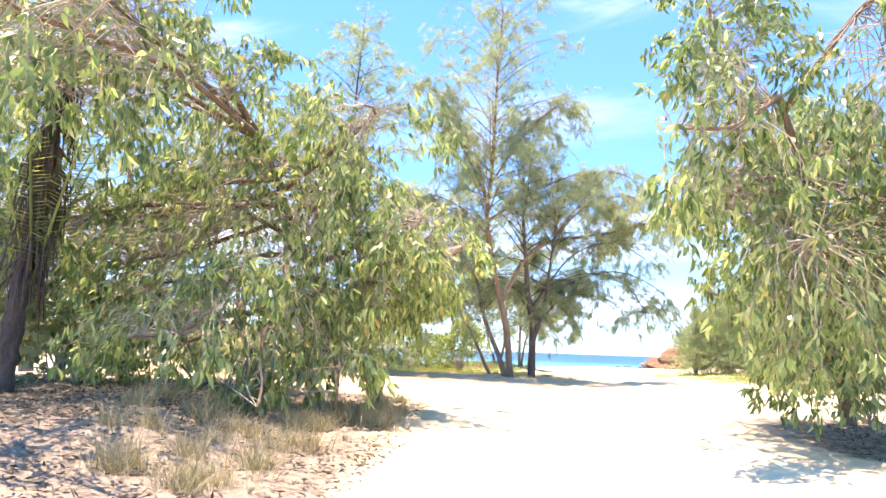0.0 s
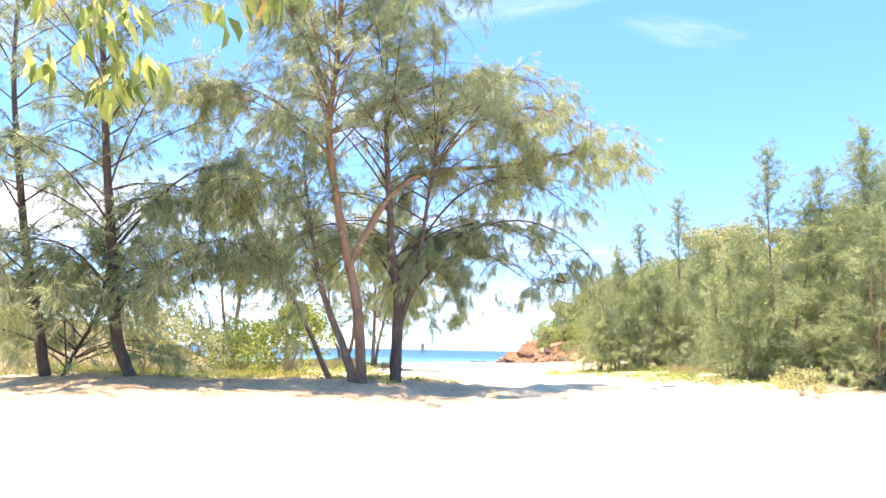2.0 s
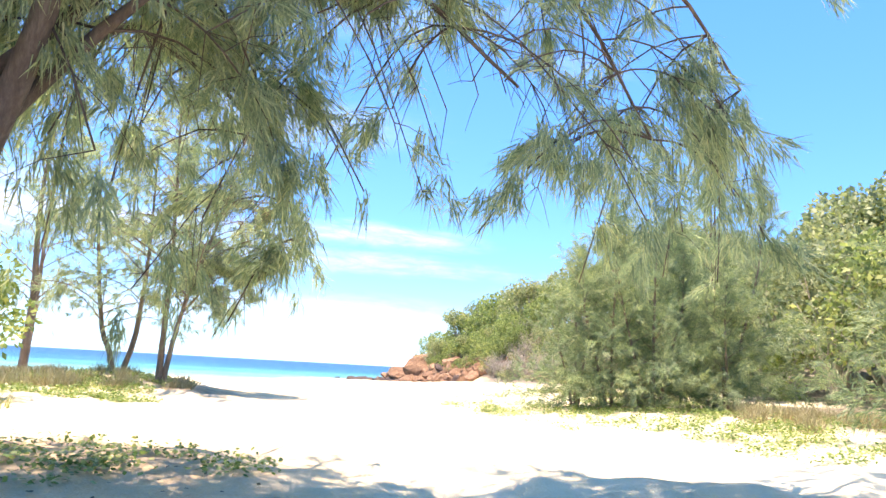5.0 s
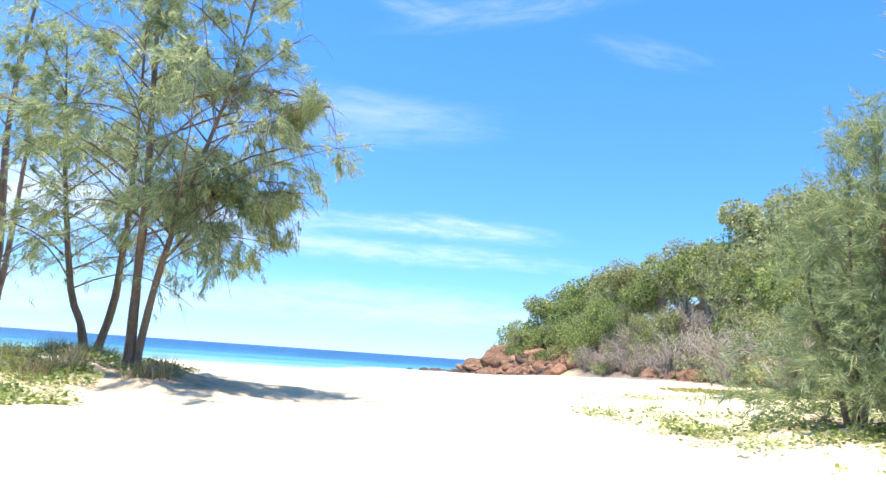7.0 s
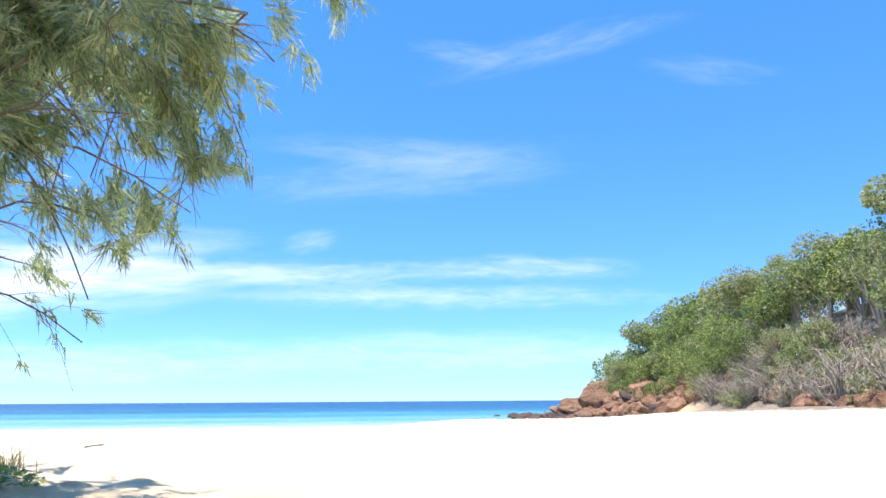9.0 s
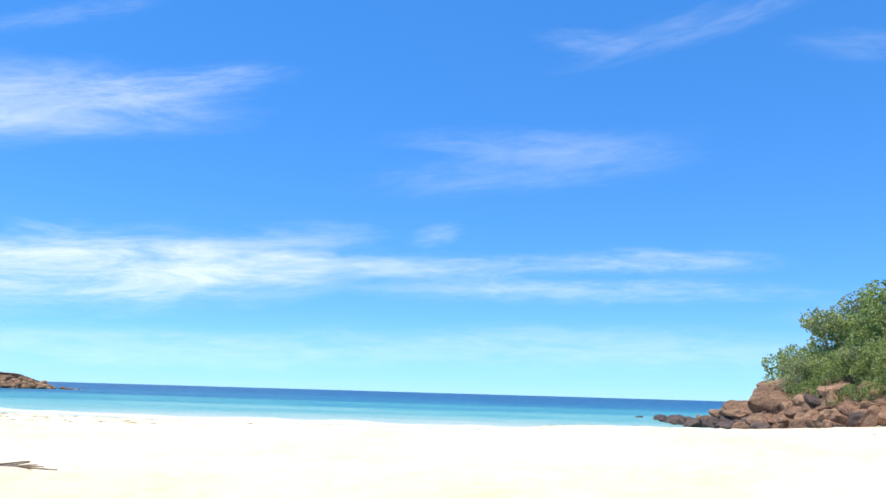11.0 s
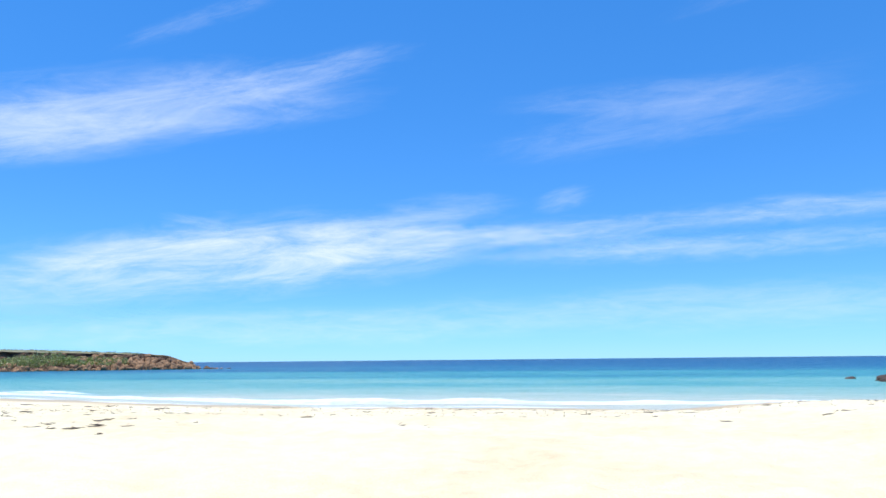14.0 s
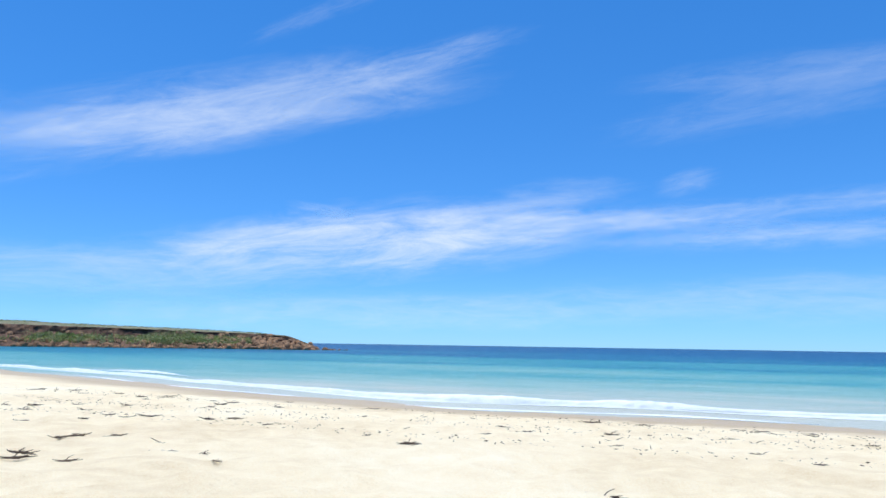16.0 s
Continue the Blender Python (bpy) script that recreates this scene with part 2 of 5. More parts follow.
BARK = rough_surface("casuarina_bark", [(0.3, (0.1, 0.075, 0.055)), (0.5, (0.24, 0.18, 0.135)), (0.72, (0.38, 0.3, 0.24))], 6, 40, 0.9, 0.8, 0.03, (1, 1, 0.25))
DARK_BARK = rough_surface("dark_furrowed_bark", [(0.3, (0.05, 0.04, 0.034)), (0.5, (0.12, 0.095, 0.078)), (0.75, (0.24, 0.2, 0.165))], 6, 40, 0.95, 0.9, 0.03, (1, 1, 0.25))
RED_BARK = rough_surface("reddish_bark", [(0.3, (0.15, 0.095, 0.065)), (0.55, (0.28, 0.195, 0.135)), (0.75, (0.42, 0.32, 0.24))], 5, 40, 0.85, 0.6, 0.02, (1, 1, 0.3))
GREY_TWIG = rough_surface("bare_grey_twigs", [(0.3, (0.27, 0.235, 0.18)), (0.6, (0.45, 0.4, 0.32)), (0.8, (0.6, 0.55, 0.45))], 5, 30, 0.9, 0.3, 0.01)
ROCK = rough_surface("red_rock", [(0.25, (0.08, 0.055, 0.045)), (0.4, (0.22, 0.125, 0.078)), (0.55, (0.43, 0.25, 0.14)), (0.72, (0.57, 0.38, 0.235))], 1.3, 11, 0.9, 1.0, 0.3, None, 0.35)
DARK_ROCK = rough_surface("wet_dark_rock", [(0.25, (0.05, 0.04, 0.035)), (0.5, (0.13, 0.09, 0.07)), (0.75, (0.24, 0.15, 0.1))], 0.9, 9, 0.8, 0.9, 0.15, None, 0.3)
HILL_SOIL = rough_surface("hill_soil", [(0.3, (0.06, 0.06, 0.03)), (0.6, (0.14, 0.12, 0.06)), (0.8, (0.22, 0.17, 0.09))], 0.6, 6, 0.95, 0.6, 0.1)
CLIFF = rough_surface("red_cliff", [(0.3, (0.03, 0.022, 0.018)), (0.46, (0.1, 0.06, 0.04)), (0.6, (0.26, 0.15, 0.085)), (0.78, (0.46, 0.3, 0.18))], 0.55, 3.5, 0.95, 1.0, 0.6, (1, 1, 0.3))
CAPE_ROCK = rough_surface("cape_rock", [(0.25, (0.06, 0.04, 0.028)), (0.42, (0.2, 0.12, 0.065)), (0.58, (0.38, 0.22, 0.11)), (0.78, (0.52, 0.34, 0.19))], 0.5, 4, 0.95, 0.9, 0.3, None, 0.4)
PLATEAU = rough_surface("dry_grass_plateau", [(0.3, (0.13, 0.12, 0.065)), (0.5, (0.22, 0.2, 0.11)), (0.75, (0.34, 0.3, 0.18))], 0.15, 1.5, 0.95, 0.5, 0.2)
WRACK = rough_surface("dried_seaweed", [(0.3, (0.05, 0.035, 0.025)), (0.6, (0.12, 0.085, 0.055)), (0.8, (0.22, 0.16, 0.1))], 12, 60, 0.9, 0.5, 0.01)
FOAM = rough_surface("sea_foam", [(0.3, (0.7, 0.75, 0.75)), (0.6, (0.9, 0.92, 0.92)), (0.8, (0.95, 0.95, 0.95))], 2, 18, 0.7, 0.5, 0.05)


# ---- mesh helpers ----
def mesh_of(name, verts, tris):
    """A triangle mesh from arrays of places and corners."""
    v, t = np.asarray(verts, np.float32).reshape(-1, 3), np.asarray(tris, np.int32).reshape(-1, 3)
    me = bpy.data.meshes.new(name)
    me.vertices.add(len(v)), me.loops.add(3 * len(t)), me.polygons.add(len(t))
    me.vertices.foreach_set("co", v.ravel())
    me.loops.foreach_set("vertex_index", t.ravel())
    me.polygons.foreach_set("loop_start", np.arange(0, 3 * len(t), 3, dtype=np.int32))
    me.polygons.foreach_set("loop_total", np.full(len(t), 3, np.int32))
    me.update(calc_edges=True)
    return me


def part(name, arrays, material, parent=None, label="", smooth=False):
    """One mesh object, under a thing where one is given."""
    me = mesh_of(name, *arrays)
    me.materials.append(material)
    if smooth:
        me.polygons.foreach_set("use_smooth", np.ones(len(me.polygons), bool))
    ob = new(name, me)
    ob.parent = parent
    return tagged(ob, label)


class Pile:
    """Gathers pieces of one mesh."""
    def __init__(self):
        self.v, self.t, self.n = [], [], 0

    def add(self, v, t):
        v, t = np.asarray(v, float).reshape(-1, 3), np.asarray(t, int).reshape(-1, 3)
        self.v.append(v), self.t.append(t + self.n)
        self.n += len(v)

    def arrays(self):
        return np.concatenate(self.v), np.concatenate(self.t)


def unit(a):
    return a / np.maximum(np.linalg.norm(a, axis=-1, keepdims=True), 1e-9)


def curve_through(points, step=0.25):
    """A smooth line of places through the given ones."""
    p = np.asarray(points, float)
    ext = np.vstack([2 * p[0] - p[1], p, 2 * p[-1] - p[-2]])
    out = []
    for a, b, c, e in zip(ext, ext[1:], ext[2:], ext[3:]):
        k = max(2, int(np.linalg.norm(c - b) / step))
        for s in np.arange(k) / k:
            out.append(0.5 * (2 * b + (c - a) * s + (2 * a - 5 * b + 4 * c - e) * s**2 + (3 * b - a - 3 * c + e) * s**3))
    return np.array(out + [p[-1]])


def tube(pile, line, r0, r1, sides=6, gnarl=0.0, rng=None):
    """A tapered round limb along a line."""
    k = len(line)
    t = unit(np.gradient(line, axis=0))
    ref = np.array([0.31, 0.2, 0.93]) if abs(t[:, 2]).mean() < 0.7 else np.array([1.0, 0.1, 0.05])
    a = unit(np.cross(t, ref))
    b = np.cross(t, a)
    r = (r0 + (r1 - r0) * np.linspace(0, 1, k) ** 0.85)
    ang = np.arange(sides) * 2 * np.pi / sides
    wob = 1 + (gnarl * rng.standard_normal((k, sides)) if gnarl else 0)
    ring = line[:, None] + (r[:, None] * wob)[..., None] * (np.cos(ang)[None, :, None] * a[:, None] + np.sin(ang)[None, :, None] * b[:, None])
    i, j = np.arange(k - 1)[:, None] * sides, np.arange(sides)[None]
    j2 = (j + 1) % sides
    q = np.stack([i + j, i + j2, i + sides + j2, i + sides + j], -1).reshape(-1, 4)
    verts = np.vstack([ring.reshape(-1, 3), line[-1:]])
    cap = np.stack([(k - 1) * sides + np.arange(sides), (k - 1) * sides + (np.arange(sides) + 1) % sides, np.full(sides, k * sides)], -1)
    pile.add(verts, np.vstack([q[:, [0, 1, 2]], q[:, [0, 2, 3]], cap]))


def needles(rng, at, way, count, length, width, spread=0.3, droop=0.7):
    """Foxtails of fine twigs: thin blades fan out along a short hanging axis from each place."""
    n = len(at) * count
    axis = np.repeat(unit(way * 0.7 + rng.normal(0, 0.28, at.shape) + [0, 0, -droop]), count, 0)
    base = np.repeat(at, count, 0) + axis * (length * rng.uniform(-0.2, 0.9, (n, 1))) + rng.normal(0, 0.028, (n, 3))
    go = unit(axis + rng.normal(0, spread, (n, 3)) + [0, 0, -0.3 * droop])
    ln = length * rng.uniform(0.55, 1.15, (n, 1))
    side = unit(np.cross(go, rng.standard_normal((n, 3)))) * (width * rng.uniform(0.6, 1.2, (n, 1)))
    tip = base + go * ln + np.array([0, 0, -0.12]) * ln
    v = np.stack([base - side * 0.5, base + side * 0.5, tip], 1).reshape(-1, 3)
    return v, np.arange(n * 3).reshape(-1, 3)


def leaves(rng, at, way, length, width, spread=0.4, droop=0.8, curl=0.15):
    """Long leaves with a fold along the middle, one at each place."""
    n = len(at)
    go = unit(way * 0.5 + rng.normal(0, spread, (n, 3)) + [0, 0, -droop])
    ln = length * rng.uniform(0.6, 1.2, n)[:, None]
    side = unit(np.cross(go, rng.standard_normal((n, 3))))
    up = np.cross(side, go)
    w = width * rng.uniform(0.7, 1.2, n)[:, None] * 0.5
    sick = side * ln * curl * rng.uniform(-1, 1, (n, 1))
    p, q = at + go * ln * 0.3 + sick * 0.75 + up * w * 0.3, at + go * ln * 0.68 + sick * 0.8 + up * w * 0.3
    v = np.stack([at, p - side * w, p + side * w, q - side * w * 0.75, q + side * w * 0.75, at + go * ln], 1).reshape(-1, 3)
    k = np.arange(n)[:, None] * 6
    return v, np.concatenate([k + [0, 1, 2], k + [1, 3, 4], k + [1, 4, 2], k + [3, 5, 4]], 1).reshape(-1, 3)


def empty(name, place=(0, 0, 0)):
    ob = new(name)
    ob.location = place
    return ob


def waves_of(seed, scales, count=7):
    """A smooth random height over the plan, as a sum of slanting waves."""
    rng = np.random.default_rng(seed)
    rows = [(2 * np.pi / s * rng.uniform(0.7, 1.4), rng.uniform(0, 2 * np.pi), rng.uniform(0, 6.3)) for s in scales for _ in range(count)]
    def height(x, y):
        return sum(np.sin(k * (x * np.cos(a) + y * np.sin(a)) + p) for k, a, p in rows) / len(rows) ** 0.5
    return height


# ---- ground ----
def ease(v):
    v = np.clip(v, 0, 1)
    return v * v * (3 - 2 * v)


dune_waves, foot_waves, ripple_waves = waves_of(3, (9, 5)), waves_of(4, (1.6, 1.0)), waves_of(5, (0.62, 0.45))


def shore_bend(x):
    """How far the waterline swings out towards the far cape."""
    v = np.maximum(-np.asarray(x, float) - 2, 0)
    return np.minimum(0.33 * v * v / (v + 6), 26)


def ground_z(x, y):
    x, y = np.asarray(x, float), np.asarray(y, float)
    y = y - ease((y - 78) / 16) * shore_bend(x)
    z = np.interp(y + 0 * x, [-60, 15, 30, 42, 55, 70, 80, 88, 97, 110, 150, 260, 5000], [1.4, 1.3, 1.32, 1.24, 1.05, 0.88, 0.64, 0.27, -0.25, -1.0, -3, -8, -30])
    land = ease((100 - y) / 12)
    bump = lambda cx, cy, r, h: h * np.exp(-((x - cx) ** 2 + (y - cy) ** 2) / r**2)
    z = z + bump(3.3, 29.6, 2.6, 0.2) + bump(3.6, 47.2, 3.4, 0.45) + bump(-3.5, 30, 4, 0.12)
    z = z + land * (0.35 * ease((x - 10.5) / 6) * ease((y - 24) / 8) + 0.5 * ease((x - 22) / 14) * ease((y - 24) / 8))
    z = z + 0.9 * ease((-x - 0.5) / 14) * ease((y - 31) / 8) * ease((74 - y) / 16)
    z = z + 1.5 * ease((-x - 1.0) / 7) * ease((y - 37) / 9) * ease((64 - y) / 12)
    z = z + 0.35 * ease((-x - 1.2) / 3) * ease((20 - y) / 6)
    z = z + land * (0.05 * dune_waves(x, y) * ease(np.abs(y - 80) / 30 + 0.3))
    crest = np.interp(y + 0 * x, [20, 45, 60, 72, 85, 95, 107, 114, 120, 128], [0, 3, 6.0, 8.6, 7.6, 6.6, 6.0, 5.0, 2.4, 0])
    foot = np.interp(y + 0 * x, [20, 45, 66, 76, 95, 110, 125], [34, 31, 34.5, 36, 34.5, 34, 39])
    return z + crest * ease((x - foot) / 13) ** 0.75


def ground():
    gx = np.concatenate([-np.geomspace(4500, 14, 34), np.arange(-13.6, 26, 0.28), np.geomspace(26.5, 70, 30), np.geomspace(76, 4500, 24)])
    gy = np.concatenate([-np.geomspace(4500, 8, 26), np.arange(-7.6, 98, 0.28), np.geomspace(99, 140, 20), np.geomspace(148, 4500, 20)])
    x, y = np.meshgrid(gx, gy)
    z = ground_z(x, y)
    tread = ease((97 - y) / 14) * ease((x + 20) / 6) * ease((40 - x) / 6)
    fine = tread * (0.035 * foot_waves(x, y) + 0.024 * ripple_waves(x, y))
    z = z + fine
    k, w = np.arange(x.size).reshape(x.shape), x.shape[1]
    q = np.stack([k[:-1, :-1], k[:-1, 1:], k[1:, 1:], k[1:, :-1]], -1).reshape(-1, 4)
    ob = part("ground", (np.stack([x, y, z], -1), np.vstack([q[:, [0, 1, 2]], q[:, [0, 2, 3]]])), SAND, smooth=True)
    soil_and_shade = ease((-x + 0.1) / 2.0) * ease((19.5 - y) / 5) + ease((x - 4.6) / 2.5) * ease((17 - y) / 5)
    soil_and_shade = soil_and_shade + ease((x - 26) / 8) * ease((y - 26) / 10) * 0.8 + 0.75 * ease((-x + 1.5) / 4) * ease((y - 32) / 3) * ease((60 - y) / 8)
    # the patch at (6.4, 44.8) paints the fan-stemmed tree's shadow brown
    soil_and_shade = soil_and_shade + 0.34 * np.exp(-((x - 6.4) ** 2 + (y - 44.8) ** 2) / 4) + 0.55 * np.exp(-((x - 3.6) ** 2 + (y - 47.4) ** 2) / 7) + 0.7 * ease((x - 13.5) / 4) * ease((y - 24) / 4) * ease((44 - y) / 4)
    # casuarina litter, its brown also standing in for the warm shade there
    soil_and_shade = soil_and_shade + 0.3 * ease((6.8 - x) / 3) * ease((y - 22.5) / 3) * ease((34 - y) / 4) * ease((x + 16) / 6)
    soil_and_shade = np.clip(soil_and_shade, 0, 1) * ease((100 - y) / 8) + ease((x - np.interp(y, [45, 66, 76, 95, 110], [29, 31.5, 33.5, 33, 32.5])) / 2.0) * ease((y - 40) / 10)
    wet = ease((y - shore_bend(x) + 0.5 * dune_waves(x, y) - 86.6) / 4.0)
    # shade warmth painted in: under casuarinas, beside the fan-stemmed tree, by the acacias
    shade_tint = 0.85 * ease((8.0 - x) / 3) * ease((y - 21.5) / 3) * ease((36 - y) / 4) * ease((x + 16) / 6) + 0.8 * np.exp(-((x - 6.4) ** 2 + (y - 44.8) ** 2) / 5) + 0.6 * ease((-x + 1.5) / 3) * ease((20 - y) / 5) + 0.6 * ease((x - 3.5) / 2) * ease((18 - y) / 5)
    shade_tint = np.clip(shade_tint + 0.18 * dune_waves(x, y), 0, 1) * ease((60 - y) / 8)
    for name, values in (("soil_and_shade", soil_and_shade), ("wet", wet), ("shade_tint", shade_tint)):
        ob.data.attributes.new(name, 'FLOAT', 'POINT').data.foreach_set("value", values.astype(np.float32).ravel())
    return tagged(ob, "pale cream beach sand with leaf litter and painted tan shade under trees", "ground", kind="structure")


ground()


def shore_y(x):
    return 94.9 + 0.5 * np.sin(x * 0.16) + 0.25 * np.sin(x * 0.43 + 1) + shore_bend(x)


def sea():
    gx = np.concatenate([-np.geomspace(4500, 60, 20), np.arange(-56, 60, 4.0), np.geomspace(62, 4500, 20)])
    gy = np.concatenate([np.arange(0, 30, 1.0), np.geomspace(31, 4400, 40)])
    x, s = np.meshgrid(gx, gy)
    y = 90.2 + s + np.clip(shore_y(x) - 95.3, -2, 26)
    z = 0.02 * np.sin(x * 0.3 + y * 0.9) * ease(s / 8)
    k = np.arange(x.size).reshape(x.shape)
    q = np.stack([k[:-1, :-1], k[:-1, 1:], k[1:, 1:], k[1:, :-1]], -1).reshape(-1, 4)
    ob = part("water", (np.stack([x, y, z], -1), np.vstack([q[:, [0, 1, 2]], q[:, [0, 2, 3]]])), SEA, smooth=True)
    tagged(ob, "turquoise shallow sea turning deep blue offshore", "sea", kind="structure")


sea()


def surf(x0, x1, off, width, height, seed):
    """A low line of breaking foam along the shore."""
    rng = np.random.default_rng(seed)
    xs = np.arange(x0, x1, 0.22)
    k, m = len(xs), 9
    u = np.linspace(-1, 1, m)
    wob = np.convolve(rng.standard_normal(k + 40), np.hanning(41) / 9, "valid")[:k]
    thick = np.clip(0.75 + 0.5 * np.convolve(rng.standard_normal(k + 24), np.hanning(25) / 5, "valid")[:k], 0.45, 1.3)
    taper = ease((xs - x0) / 4) * ease((x1 - xs) / 4)
    y = shore_y(xs)[:, None] + off + wob[:, None] * 0.35 + u[None] * (width * thick * taper)[:, None] * rng.uniform(0.88, 1.1, (k, m))
    z = 0.03 + height * (thick * taper)[:, None] * (1 - u[None] ** 2) * rng.uniform(0.82, 1.12, (k, m)) - 0.02 * u[None] ** 2
    v = np.stack([np.repeat(xs[:, None], m, 1), y, z], -1)
    i = np.arange(k * m).reshape(k, m)
    q = np.stack([i[:-1, :-1], i[1:, :-1], i[1:, 1:], i[:-1, 1:]], -1).reshape(-1, 4)
    ob = part("wave_foam", (v, np.vstack([q[:, [0, 1, 2]], q[:, [0, 2, 3]]])), FOAM, smooth=True)
    tagged(ob, "white foam line of a small breaking wave", "wave", "breaking waves")


surf(-75, 31, 0.9, 0.24, 0.18, 1)
surf(-60, 26, 0.2, 0.1, 0.04, 2)
surf(-30, 8, -2.3, 0.12, 0.02, 3)
surf(12, 30, -2.0, 0.12, 0.02, 5)
surf(-36, -24, 3.2, 0.16, 0.1, 6)



# ---- clouds ----
def cloud(az, el, wide, tall, tilt, seed, thin=0.8):
    far = 3000.0 + 30.0 * seed
    a, e = radians(az), radians(el)
    mid = Vector((math.sin(a) * math.cos(e), math.cos(a) * math.cos(e), math.sin(e))) * far
    me = bpy.data.meshes.new("cloud")
    w, h = far * radians(wide) / 2, far * radians(tall) / 2
    me.from_pydata([(-w, -h, 0), (w, -h, 0), (w, h, 0), (-w, h, 0)], [], [(0, 1, 2, 3)])
    uv = me.uv_layers.new()
    for i, c in enumerate(((0, 0), (1, 0), (1, 1), (0, 1))):
        uv.data[i].uv = c
    me.materials.append(cloud_surface(seed, thin, wide / tall))
    ob = new("cloud", me)
    ob.matrix_world = Matrix.Translation((0, 60, 2)) @ look(mid, (0, 0, 0)) @ pose(0, 0, 0, 0, 180, 0) @ pose(0, 0, 0, 0, 0, tilt)
    tagged(ob, "thin white streak of high cirrus cloud", "cloud", "high clouds", "structure")


for row in ((-26, 8.5, 52, 7.6, 7, 21, 0.62), (-12, 10.2, 40, 2.6, 0, 22, 0.34), (1.5, 8.7, 30, 1.8, 1, 23, 0.16), (-11, 12.3, 14, 3.4, 4, 24, 0.12), (-1.3, 12.9, 6, 2.6, 14, 28, 0.16), (-31.3, 10.9, 6, 1.2, -6, 25, 0.16),
            (-39.5, 18.2, 52, 8.0, 16, 2, 0.4), (-45, 16.2, 32, 4.0, 10, 26, 0.26), (-24, 22.6, 22, 3.4, 18, 27, 0.2), (8, 18.7, 36, 5.5, 5, 4, 0.11), (17.5, 10.7, 20, 2.8, -2, 5, 0.26),
            (2, 10.4, 34, 2.8, 2, 6, 0.2), (7, 20.3, 30, 3.6, -3, 7, 0.1), (20, 28.4, 24, 3.2, 9, 8, 0.1), (33, 25, 12, 2.8, -16, 9, 0.08), (11.8, 28.3, 10, 2.6, -8, 10, 0.1),
            (-26, 2.6, 60, 4.2, 1, 11, 0.22), (8, 3.8, 72, 5, 0, 12, 0.2), (10, 8.4, 48, 2.6, 0, 13, 0.2), (-50, 5, 36, 5, 2, 14, 0.25), (40, 6, 36, 5, 0, 15, 0.16), (-64, 14, 30, 8, 8, 16, 0.25), (-31.5, 26.3, 16, 2.0, 26, 17, 0.09)):
    cloud(*row)


# ---- trees ----
def limb_line(rng, start, way, length, rise, sag, k=7):
    """A limb that leaves upward and bends over at its end."""
    s = np.linspace(0, 1, k)[:, None]
    drift = rng.normal(0, 0.06, (k, 3)).cumsum(0) * length * 0.25
    flat = unit(np.array([way[0], way[1], 0.0]))
    return start + flat * length * s + np.array([0, 0, 1.0]) * length * (rise * s - sag * s**2) + drift * s


